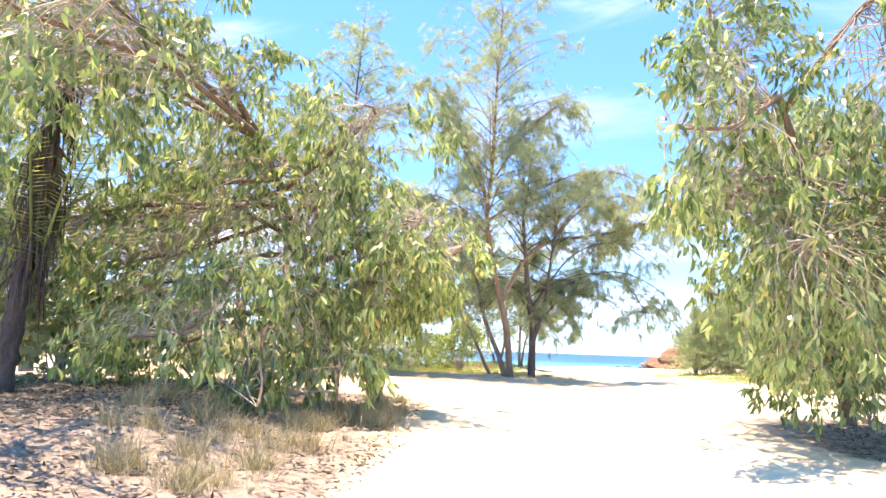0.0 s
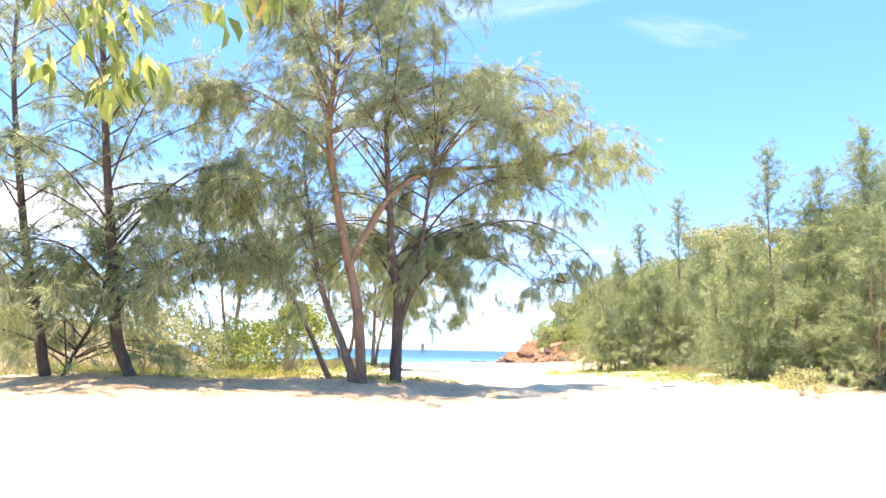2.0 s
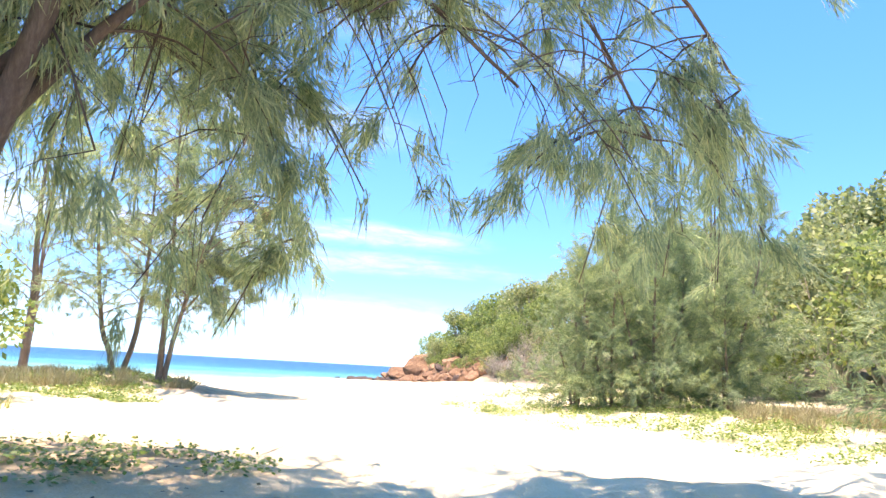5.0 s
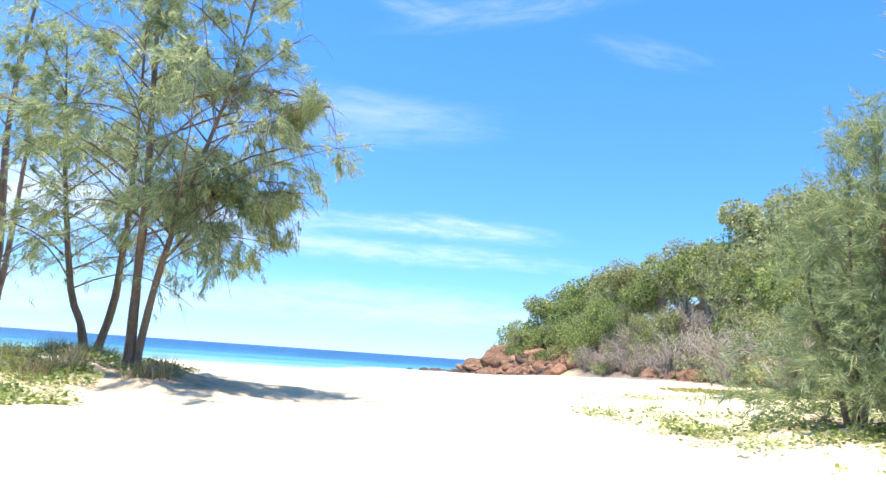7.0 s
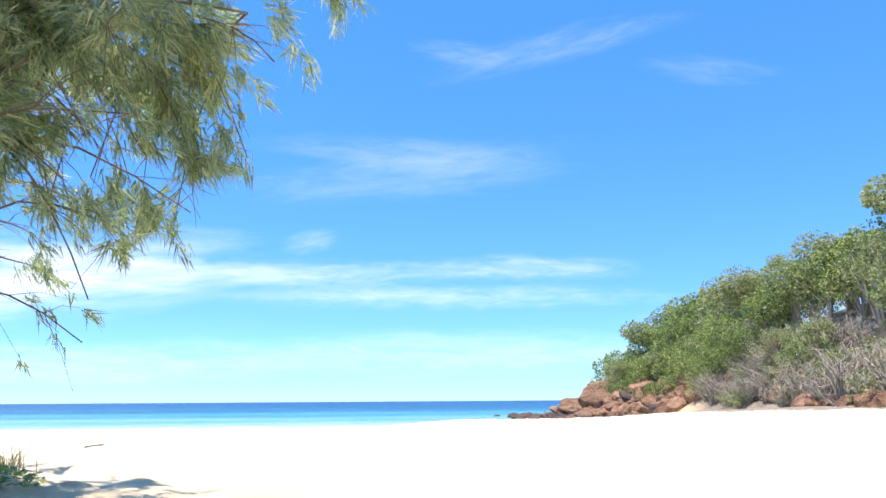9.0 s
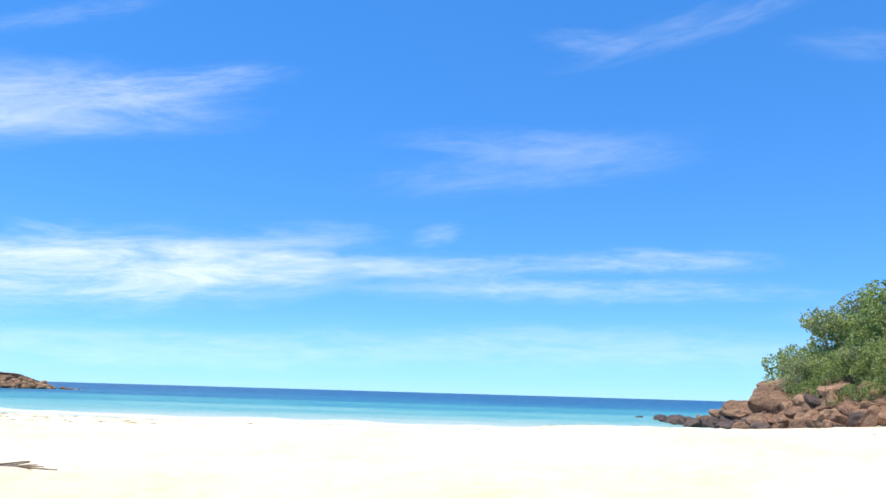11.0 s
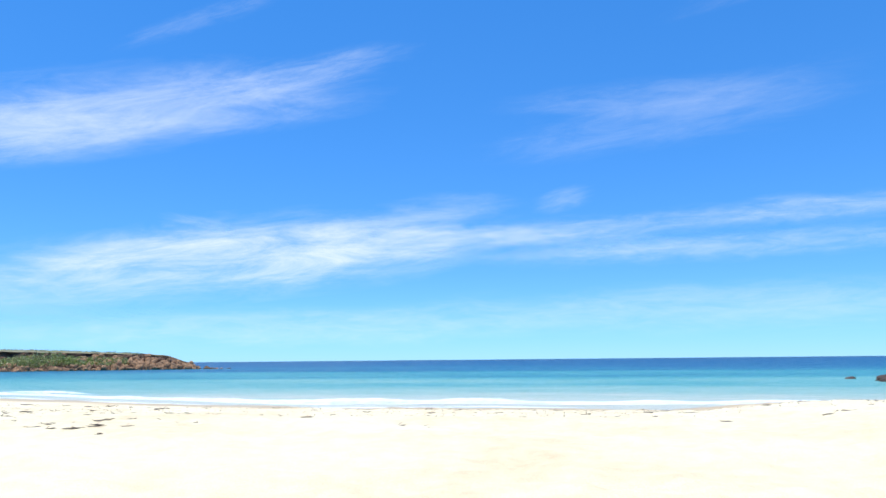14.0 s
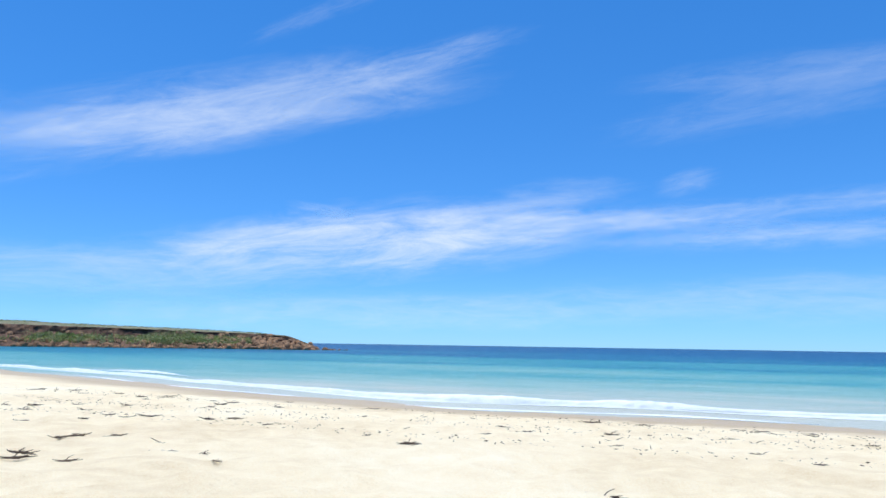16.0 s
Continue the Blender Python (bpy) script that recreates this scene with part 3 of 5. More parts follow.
def casuarina(place, stems, limbs, reach, seed, gaps=0.15, droop=0.75, bare=0.35, hero=(), label="", count=13, length=0.23, width=0.023, wood=None, thick=1.5, clear=None):
    """A casuarina: stems, limbs that bend over, fine hanging twigs. Places are the world's, put relative to the foot."""
    rng = np.random.default_rng(seed)
    foot = np.array(place, float)
    trunk, at, way = Pile(), [], []
    boughs = trunk
    ok = clear and (lambda p: bool(clear(*(p + foot))))
    for pts, r0, r1 in stems:
        line = curve_through(np.array(pts) - foot)
        line[0, 2] -= 0.25
        tube(trunk, line, r0, r1, 9, 0.05, rng)
        n = len(line)
        for j in range(limbs):
            f = bare + (1 - bare) * (j + rng.uniform(0, 0.9)) / limbs
            start = line[min(n - 1, int(f * n))]
            az = j * 2.4 + rng.uniform(-0.5, 0.5)
            ln = reach * (1.08 - 0.7 * ((f - bare) / (1 - bare)) ** 1.5) * rng.uniform(0.55, 1.1)
            hero_line = limb_line(rng, start, (math.cos(az), math.sin(az)), ln, rng.uniform(0.35, 0.9) + 0.5 * f, rng.uniform(0.25, 0.8))
            if clear and not clear(*(hero_line + foot).T).all():
                ln *= 0.5
                hero_line = start + (hero_line - start) * 0.5
                if not clear(*(hero_line + foot).T).all():
                    continue
            grow(rng, boughs, at, way, hero_line, 0.008 + 0.006 * ln, ln, thick, ok)
    for pts, r0, r1 in hero:
        line = curve_through(np.array(pts) - foot, 0.3)
        tube(trunk, line, r0, r1, 7, 0.04, rng)
        ln = np.linalg.norm(line[-1] - line[0])
        for j in range(int(ln * 8.0)):
            f = 0.25 + 0.75 * rng.uniform()
            start = line[min(len(line) - 1, int(f * len(line)))]
            az = rng.uniform(0, 6.28)
            b = limb_line(rng, start, (math.cos(az), math.sin(az)), rng.uniform(0.7, 2.0), rng.uniform(0, 0.6), rng.uniform(0.6, 1.3))
            if clear and not clear(*(b + foot).T).all():
                continue
            grow(rng, boughs, at, way, b, 0.012, 1.2, thick, ok)
        grow(rng, boughs, at, way, line[len(line) // 2:], r1, ln * 0.5, 1.0, ok)
    at, way = np.concatenate(at), np.concatenate(way)
    if clear:
        keep = clear(*(at + foot).T)
        at, way = at[keep], way[keep]
    # foliage gathers in tufts with sky between
    turn = rng.normal(0, 1, (14, 3)) * np.repeat([3.6, 7.5], 7)[:, None]
    turn[:, :2] *= 0.8
    tufts = sum(np.sin(at @ k + p) for k, p in zip(turn, rng.uniform(0, 6.3, 14))) / 14 ** 0.5
    keep = tufts + rng.normal(0, 0.2, len(at)) > gaps
    at, way = at[keep], way[keep]
    tree = empty("casuarina_tree", place)
    part("trunk", trunk.arrays(), wood or BARK, tree, smooth=True)
    part("crown", needles(rng, at, way, count, length, width, 0.32 + 0.2 * (0.75 - droop), droop), NEEDLES, tree, "drooping grey-green needles")
    return tagged(tree, label or "casuarina tree with drooping grey-green needles and bare trunk", "tree", "beach casuarinas")


def grow(rng, boughs, at, way, line, r, ln, thick=1.0, ok=None):
    """Side twigs along a limb, with places for their hanging bunches."""
    tube(boughs, line, r, 0.006, 4)
    k = len(line)
    out = unit(np.gradient(line, axis=0))
    for m in range(int((7 + ln * 3.2) * thick)):
        f = rng.uniform(0.16, 1.0)
        i = min(k - 1, int(f * k))
        side = unit(out[i] + rng.normal(0, 0.75, 3) + [0, 0, 0.15])
        tl = rng.uniform(0.3, 0.85) * (0.55 + 0.22 * ln) * (1.15 - 0.45 * f)
        s = np.linspace(0, 1, 5)[:, None]
        tw = line[i] + side * tl * s + np.array([0, 0, -0.35]) * tl * s**2
        if ok and not ok(tw[-1]):
            continue
        if m % 2:
            tube(boughs, tw[::2], 0.005, 0.002, 3)
        spots = tw[1:] + rng.normal(0, 0.04, (4, 3))
        at.append(spots), way.append(np.repeat(side[None], 4, 0))
    tips = line[k // 2:]
    at.append(tips), way.append(out[k // 2:])


def young_casuarina(spires, seed, reach=1.8):
    """A young feathery casuarina: leaders that end in thin spires, boughs fanned out down to the sand."""
    rng = np.random.default_rng(seed)
    trunk, at, way = Pile(), [], []
    for x, y, h in spires:
        line = curve_through([(0.08 * x, 0.08 * y, -0.2), (x * 0.5, y * 0.5, h * 0.3), np.array([x * 0.9, y * 0.9, h * 0.65]) + rng.normal(0, 0.06, 3), (x, y, h)], 0.15)
        tube(trunk, line[::2], 0.065, 0.006, 6, 0.05, rng)
        n, count = len(line), int(h * 5.0)
        for j in range(count):
            f = 0.05 + 0.92 * (j + rng.uniform()) / count
            az, ln = j * 2.4 + rng.uniform(-0.5, 0.5), reach * (1.0 - f) ** 1.35 * rng.uniform(0.5, 1.2) + 0.14
            b = limb_line(rng, line[min(n - 1, int(f * n))], (math.cos(az), math.sin(az)), ln, rng.uniform(0.35, 0.7) + 1.5 * f**2, rng.uniform(0.2, 0.5) * (1 - f), 6)
            tube(trunk, b[::2], 0.014, 0.003, 3)
            out = unit(np.gradient(b, axis=0))
            for i in range(1, 6):
                k = 2 + int(2.4 * ln)
                aim = unit(out[i] + rng.normal(0, 0.6, (k, 3)) + [0, 0, 0.1])
                at.append(b[i] + aim * rng.uniform(0, 0.16 + 0.2 * ln, (k, 1))), way.append(aim)
        top = line[int(n * 0.72):]
        at.append(np.repeat(top, 3, 0)), way.append(unit(rng.normal(0, 0.45, (3 * len(top), 3)) + [0, 0, 1.0]))
    tree = empty("young_casuarina")
    part("trunk", trunk.arrays(), BARK, tree, smooth=True)
    part("crown", needles(rng, np.concatenate(at), np.concatenate(way), 21, 0.22, 0.015, 0.4, 0.08), YOUNG_NEEDLES, tree, "feathery upright green needles")
    return tagged(tree, "young feathery casuarina branched down to the sand", "tree", "young casuarinas")


def acacia(place, trunk_pts, blobs, seed, label, per=1.0, clear=None):
    """A leaning acacia: crooked limbs to each mass of foliage, twigs with long hanging leaves."""
    rng = np.random.default_rng(seed)
    foot = np.array(place, float)
    trunk, twigs, at, way = Pile(), Pile(), [], []
    line = curve_through(np.array(trunk_pts) - foot)
    tube(trunk, line, 0.15, 0.05, 9, 0.07, rng)
    for cx, cy, cz, rx, ry, rz in blobs:
        c, r = np.array([cx, cy, cz]) - foot, np.array([rx, ry, rz])
        start = line[np.argmin(np.linalg.norm(line - c + [0, 0, 0.8], axis=1))]
        mid = (start + c) / 2 + rng.normal(0, 0.3, 3) + [0, 0, 0.3]
        main = curve_through([start, mid, c, c + r * rng.normal(0, 0.4, 3)], 0.2)
        if clear:
            main = main[[bool(clear(*(p + foot))) for p in main]]
            if len(main) < 4:
                continue
        tube(trunk, main, 0.06, 0.02, 6, 0.05, rng)
        n = int(per * 30 * (rx * ry * rz) ** 0.75)
        tufts = unit(rng.standard_normal((max(3, n // 7), 3))) * rng.uniform(0.3, 1.0, (max(3, n // 7), 1)) ** 0.5
        for _ in range(n):
            d = tufts[rng.integers(len(tufts))] + rng.normal(0, 0.12, 3)
            goal = c + r * d
            if clear and not clear(*(goal + foot)):
                continue
            a = main[rng.integers(len(main) // 3, len(main))]
            bend = (a + goal) / 2 + rng.normal(0, 0.15, 3) + [0, 0, 0.15]
            if clear and not clear(*(bend + foot)):
                continue
            tw = curve_through([a, bend, goal, goal + unit(d * r) * 0.25 + [0, 0, -0.3]], 0.13)
            tube(twigs, tw[::2], 0.011, 0.003, 3)
            out = unit(np.gradient(tw, axis=0))
            # leaves hang in whorls, thickest at the twig's end
            for i, k in ((len(tw) // 2, 3), (int(len(tw) * 0.75), 5), (len(tw) - 1, 9)):
                at.append(tw[i] + rng.normal(0, 0.035, (k, 3))), way.append(np.repeat(out[i][None], k, 0))
    tree = empty("acacia_tree", place)
    part("trunk", trunk.arrays(), RED_BARK, tree, smooth=True)
    tagged(part("twig_mass", twigs.arrays(), GREY_TWIG, tree), kind="stuff")
    part("crown", leaves(rng, np.concatenate(at), np.concatenate(way), 0.2, 0.052, 0.42, 0.75, 0.2), PHYLLODES, tree, "long hanging sickle-shaped green leaves")
    return tagged(tree, label, "tree", "acacias by the track")


def leaflets(rng, at, way, size, droop=0.2):
    """Small flat leaves, two triangles each."""
    n = len(at)
    go = unit(way * 0.6 + rng.normal(0, 0.6, (n, 3)) + [0, 0, -droop])
    ln = size * rng.uniform(0.6, 1.3, n)[:, None]
    side = unit(np.cross(go, rng.standard_normal((n, 3)))) * ln * 0.3
    v = np.stack([at, at + go * ln * 0.5 - side, at + go * ln, at + go * ln * 0.5 + side], 1).reshape(-1, 3)
    k = np.arange(n)[:, None] * 4
    return v, np.concatenate([k + [0, 1, 2], k + [0, 2, 3]], 1).reshape(-1, 3)


def bushy(name, h, wide, seed, material, clumps, per, size, category, label, group, trunk_r=0.09, low=0.3, wood=None, mass=(0.13, 0.24), shell=0.45):
    """A broad-leaved tree or shrub: forked stems, and leaves in uneven clumps with gaps between."""
    rng = np.random.default_rng(seed)
    trunk, at, way = Pile(), [], []
    for j in range(clumps):
        az, f = j * 2.4 + rng.uniform(-0.5, 0.5), rng.uniform(0, 1) ** 0.7
        rad = wide * 0.5 * np.sqrt(rng.uniform(0.05, 1)) * (1 - 0.45 * f**2)
        c = np.array([math.cos(az) * rad, math.sin(az) * rad, h * (low + (0.92 - low) * f)])
        size_c = rng.uniform(*mass) * wide
        tube(trunk, curve_through([(0, 0, -0.4), c * [0.25, 0.25, 0.45] + rng.normal(0, 0.05, 3) * wide, c], 1.2), trunk_r, trunk_r * 0.15, 4)
        d = unit(rng.standard_normal((per, 3)) * [1, 1, 0.8])
        spot = c + d * size_c * rng.uniform(shell, 1.0, (per, 1)) ** 0.5 * [1, 1, 0.75]
        at.append(spot), way.append(d)
    tree = empty(name)
    part("trunk", trunk.arrays(), wood or GREY_TWIG, tree)
    part("crown", leaflets(rng, np.concatenate(at), np.concatenate(way), size), material, tree)
    return tagged(tree, label, category, group)


def bare_shrub(seed, wide=2.6, h=2.0):
    """A leafless grey shrub of forking twigs."""
    rng = np.random.default_rng(seed)
    pile = Pile()
    for j in range(19):
        az, lean = rng.uniform(0, 6.28), rng.uniform(0.2, 1.0)
        tip = np.array([math.cos(az) * wide * 0.5 * lean, math.sin(az) * wide * 0.5 * lean, h * rng.uniform(0.5, 1.0) * (1.15 - 0.5 * lean)])
        line = curve_through([(0, 0, -0.2), tip * [0.35, 0.35, 0.55] + rng.normal(0, 0.12, 3), tip], 0.4)
        tube(pile, line, 0.045, 0.013, 3)
        for _ in range(5):
            a = line[rng.integers(len(line) // 3, len(line))]
            d = unit(rng.standard_normal(3) + [0, 0, 0.4]) * rng.uniform(0.25, 0.7)
            tube(pile, np.array([a, a + d * 0.5 + rng.normal(0, 0.05, 3), a + d]), 0.019, 0.007, 3)
    ob = part("bare_shrub", pile.arrays(), GREY_TWIG)
    return tagged(ob, "leafless grey shrub of tangled twigs", "shrub", "bare shrubs below the hill")


def put(ob, x, y, turn, size, dz=0.0, flat=1.0):
    """A copy of a thing standing on the ground."""
    c = copy_thing(ob, Matrix.Translation((x, y, float(ground_z(x, y)) + dz)) @ pose(0, 0, 0, 0, 0, turn))
    c.scale = (size, size, size * flat)
    return c


def move(ob, x, y, turn, size, dz=0.0, flat=1.0):
    """Stands a thing itself on the ground."""
    ob.location, ob.rotation_euler, ob.scale = (x, y, float(ground_z(x, y)) + dz), (0, 0, radians(turn)), (size, size, size * flat)
    return ob


def stand(ob, rows):
    """The thing and its copies at rows of x, y, turn, size."""
    for x, y, turn, size in rows[1:]:
        put(ob, x, y, turn, size)
    move(ob, *rows[0])


# stems and great limbs of the casuarinas by the track: places, radius at foot and tip
STEM_A = ([(2.98, 29.2, 1.4), (2.75, 29.07, 3.52), (2.25, 28.84, 5.51), (1.82, 28.53, 7.83), (1.92, 28.1, 9.79), (2.0, 27.8, 12.72), (2.1, 27.7, 15.0), (2.2, 27.7, 16.8)], 0.15, 0.03)
LIMB_A = ([(2.47, 28.95, 4.4), (2.95, 29.05, 5.4), (3.6, 29.1, 6.5), (4.63, 29.2, 7.2), (7.0, 29.6, 7.7), (9.4, 30.1, 8.4), (11.6, 30.7, 8.7)], 0.11, 0.02)
LIMB_A3 = ([(4.63, 29.2, 7.2), (6.0, 28.9, 8.7), (7.8, 28.8, 9.2), (9.6, 28.9, 8.6)], 0.05, 0.012)
LIMB_A4 = ([(1.85, 28.45, 8.6), (1.2, 28.3, 10.0), (0.3, 28.2, 11.6), (-0.6, 28.1, 13.6)], 0.08, 0.015)
LIMB_A5 = ([(1.9, 28.2, 9.4), (2.9, 28.2, 11.0), (4.0, 28.3, 12.4), (5.2, 28.4, 13.2)], 0.06, 0.015)
LIMB_A6 = ([(1.95, 28.6, 7.2), (0.8, 28.4, 8.3), (-0.4, 28.2, 8.8), (-1.4, 28.1, 8.6)], 0.05, 0.012)
LIMB_A2 = ([(1.85, 28.5, 7.9), (3.9, 29.2, 9.4), (6.2, 29.6, 10.4), (8.2, 29.8, 10.4)], 0.06, 0.015)
STEM_A2 = ([(2.8, 29.3, 1.4), (2.49, 29.39, 2.32), (2.13, 29.49, 3.15), (1.78, 29.67, 4.18), (1.5, 29.75, 5.6), (1.2, 29.9, 7.5)], 0.13, 0.02)
STEM_B = ([(2.3, 30.2, 1.28), (1.94, 30.39, 2.03), (1.52, 30.4, 2.94), (0.96, 30.44, 3.95), (0.3, 30.7, 5.2), (-0.2, 30.8, 6.6)], 0.09, 0.015)
STEM_C = ([(3.92, 29.65, 1.45), (3.92, 29.58, 2.56), (3.9, 29.41, 3.62), (3.66, 29.29, 4.95), (3.58, 29.17, 5.84), (3.4, 29.0, 7.88), (3.3, 28.9, 10.5)], 0.175, 0.03)
STEM_C2 = ([(3.93, 29.55, 2.9), (4.25, 29.23, 4.0), (4.43, 29.11, 5.01), (4.6, 28.93, 6.66), (4.9, 28.84, 8.4)], 0.09, 0.02)
LIMB_C = ([(3.95, 29.4, 3.7), (5.4, 29.4, 5.4), (7.2, 29.2, 6.0), (8.7, 29.2, 5.6), (9.7, 29.4, 4.9)], 0.05, 0.012)
LIMB_C5 = ([(3.85, 29.4, 4.4), (5.5, 29.2, 6.6), (7.2, 29.0, 7.2), (8.6, 29.1, 6.6)], 0.05, 0.012)
LIMB_C6 = ([(3.9, 29.4, 4.0), (3.0, 30.2, 5.4), (2.0, 31.0, 5.9), (1.0, 31.8, 5.4)], 0.05, 0.012)
LIMB_C3 = ([(3.95, 29.45, 3.3), (5.0, 29.4, 4.7), (6.3, 29.3, 5.0), (7.4, 29.3, 4.4)], 0.05, 0.012)
LIMB_C7 = ([(4.0, 29.4, 5.0), (6.0, 29.6, 5.9), (7.8, 29.5, 5.5), (8.8, 29.5, 4.3)], 0.04, 0.012)
LIMB_C4 = ([(4.6, 30.8, 4.9), (5.4, 31.3, 4.7), (6.0, 31.6, 4.1), (6.3, 31.8, 3.45)], 0.03, 0.012)
LIMB_C2 = ([(3.9, 29.45, 3.5), (4.6, 30.8, 4.9), (5.3, 32.2, 5.5), (5.9, 33.2, 5.2)], 0.05, 0.012)
STEM_D = ([(-2.57, 29.6, 1.19), (-3.12, 29.6, 2.45), (-3.35, 29.54, 4.28), (-3.64, 29.34, 6.69), (-3.82, 29.07, 8.81), (-4.02, 28.89, 10.98), (-4.0, 28.8, 13.5), (-3.8, 28.8, 16.0)], 0.16, 0.02)
STEM_E = ([(-4.72, 30.0, 1.16), (-5.09, 29.91, 2.97), (-5.49, 29.83, 4.78), (-5.87, 29.64, 7.33), (-6.08, 29.47, 9.47), (-6.2, 29.5, 13.0)], 0.15, 0.02)
STEM_E2 = ([(-4.64, 30.5, 1.2), (-4.26, 30.47, 2.14), (-3.87, 30.46, 3.03), (-3.64, 30.23, 4.2)], 0.07, 0.02)
LIMB_D = ([(-3.2, 29.6, 3.0), (-2.2, 29.4, 4.4), (-0.9, 29.3, 5.0), (0.2, 29.3, 4.6)], 0.05, 0.012)
LIMB_D2 = ([(-3.4, 29.5, 4.6), (-2.0, 29.2, 6.4), (-0.6, 29.0, 7.0), (0.5, 29.0, 6.6)], 0.05, 0.012)
LIMB_D3 = ([(-3.3, 29.5, 3.6), (-4.2, 29.0, 4.6), (-5.2, 28.6, 4.7), (-6.0, 28.4, 4.2)], 0.04, 0.012)
STEM_P1 = ([(3.93, 49.0, 1.5), (3.75, 49.0, 2.24), (3.45, 49.06, 2.97), (3.08, 48.74, 5.3), (2.77, 48.45, 8.2)], 0.1, 0.015)
STEM_P2 = ([(4.16, 48.69, 1.5), (4.42, 48.46, 2.58), (4.49, 48.3, 3.41), (4.55, 47.95, 5.28), (4.43, 47.62, 9.0)], 0.1, 0.015)
STEM_Q1 = ([(5.25, 45.79, 1.5), (5.23, 45.57, 2.99), (5.22, 45.27, 4.66), (5.13, 45.1, 6.32), (5.0, 45.0, 8.6), (4.9, 45.0, 10.2)], 0.1, 0.015)
STEM_Q2 = ([(5.37, 45.77, 1.5), (5.48, 45.59, 2.51), (5.67, 45.34, 3.59), (6.03, 45.0, 4.98), (6.45, 44.7, 6.6), (6.7, 44.5, 8.2)], 0.08, 0.015)
LIMB_Q2 = ([(5.2, 45.3, 4.4), (6.4, 45.4, 4.9), (7.2, 45.5, 5.1), (8.0, 45.6, 5.1)], 0.03, 0.01)
LIMB_Q3 = ([(5.1, 45.1, 6.0), (6.3, 45.2, 6.6), (7.4, 45.3, 6.8), (8.3, 45.4, 6.7)], 0.03, 0.01)
LIMB_Q = ([(5.65, 45.3, 3.4), (6.3, 45.4, 4.3), (7.0, 45.5, 4.8), (8.0, 45.6, 5.0)], 0.03, 0.01)

def over_track(x, y, z):
    """Boughs stay clear of the way through under them."""
    way_x = np.interp(y, [15, 21, 30, 34, 39], [2, 4, 6.5, 7.5, 8.5])
    shed = (y < 28.7) & (z < 7.0) & (x > -0.5)
    return ~shed & np.where(y < 30.3, (z > 3.4) | (np.abs(x - way_x) > 0.9), (z > 6.0) & (x < 8.5) | (x < 6.0) & (y < 32.4) | (x < 5.0) | (x < 6.62) & (y < 32.1) & (z > 2.8) | (x - 6.6 > 1.4 * (y - 29.6)) & (z > 3.0))


def on_mound(x, y, z):
    """The fan of stems keeps to its mound, its lowest boughs shorter."""
    return (x < 8.9) & (x < 6.6 + 0.95 * (z - 2.6))


# the three-stemmed group that the track passes
casuarina((2.9, 29.0, 1.5), [STEM_A], 84, 4.2, 11, thick=1.4, gaps=0.2, droop=0.5, count=20, length=0.21, width=0.016, hero=[LIMB_A, LIMB_A2, LIMB_A3, LIMB_A4, LIMB_A5, LIMB_A6], clear=over_track, label="tall forked casuarina with reddish trunk on a sandy mound", wood=RED_BARK)
casuarina((2.75, 29.1, 1.5), [STEM_A2], 22, 2.8, 12, bare=0.42, label="slanting casuarina stem beside the forked trunk")
casuarina((2.3, 30.0, 1.4), [STEM_B], 20, 2.6, 13, bare=0.42, label="slender leaning casuarina stem with grey bark")
casuarina((3.9, 29.6, 1.5), [STEM_C, STEM_C2], 38, 4.2, 14, thick=1.3, gaps=0.25, droop=0.6, bare=0.34, count=28, length=0.2, width=0.013, wood=DARK_BARK, hero=[LIMB_C, LIMB_C2, LIMB_C3, LIMB_C4, LIMB_C5, LIMB_C6, LIMB_C7], clear=over_track, label="dark-trunked casuarina with low hanging boughs")
# the trees west of it
casuarina((-2.5, 29.4, 1.35), [STEM_D], 62, 3.9, 15, thick=1.4, gaps=-0.15, droop=0.5, bare=0.2, hero=[LIMB_D, LIMB_D2, LIMB_D3], wood=DARK_BARK, label="casuarina with curved dark trunk above dune grass")
casuarina((-4.6, 29.6, 1.4), [STEM_E, STEM_E2], 34, 3.6, 16, gaps=-0.1, droop=0.5, bare=0.18, wood=DARK_BARK, label="twin-stemmed casuarina above dune grass")
# the fan of stems on the mound by the beach
casuarina((4.0, 48.6, 1.6), [STEM_P1, STEM_P2], 36, 2.4, 17, droop=0.35, gaps=0.2, count=20, length=0.18, width=0.02, bare=0.25, clear=on_mound, label="casuarina stems rising from a vine-covered mound")
casuarina((5.2, 45.7, 1.6), [STEM_Q1, STEM_Q2], 33, 2.8, 18, droop=0.35, gaps=0.34, count=24, length=0.17, width=0.018, bare=0.28, clear=on_mound, hero=[LIMB_Q, LIMB_Q2, LIMB_Q3], label="fan-stemmed casuarina on a vine-covered mound")

plain_tree = casuarina((0, 0, 0), [([(0, 0, 0), (0.2, 0.1, 3), (-0.1, 0.2, 7), (0.1, 0, 12)], 0.17, 0.02), ([(0.1, 0, 0), (1.0, 0.4, 3), (1.5, 0.7, 7), (1.8, 0.8, 10)], 0.12, 0.02)], 15, 3.6, 19, bare=0.2, thick=0.95)
stand(plain_tree, [(-9.5, 20.5, 30, 1.05), (-14, 24, 200, 1.1), (-7.2, 25.5, 100, 0.9), (-10.5, 31, 260, 1.0), (-16, 32, 10, 1.1), (-15, 16, 150, 1.0), (1.0, 52.0, 70, 0.92), (-1.5, 49.5, 190, 0.85)])

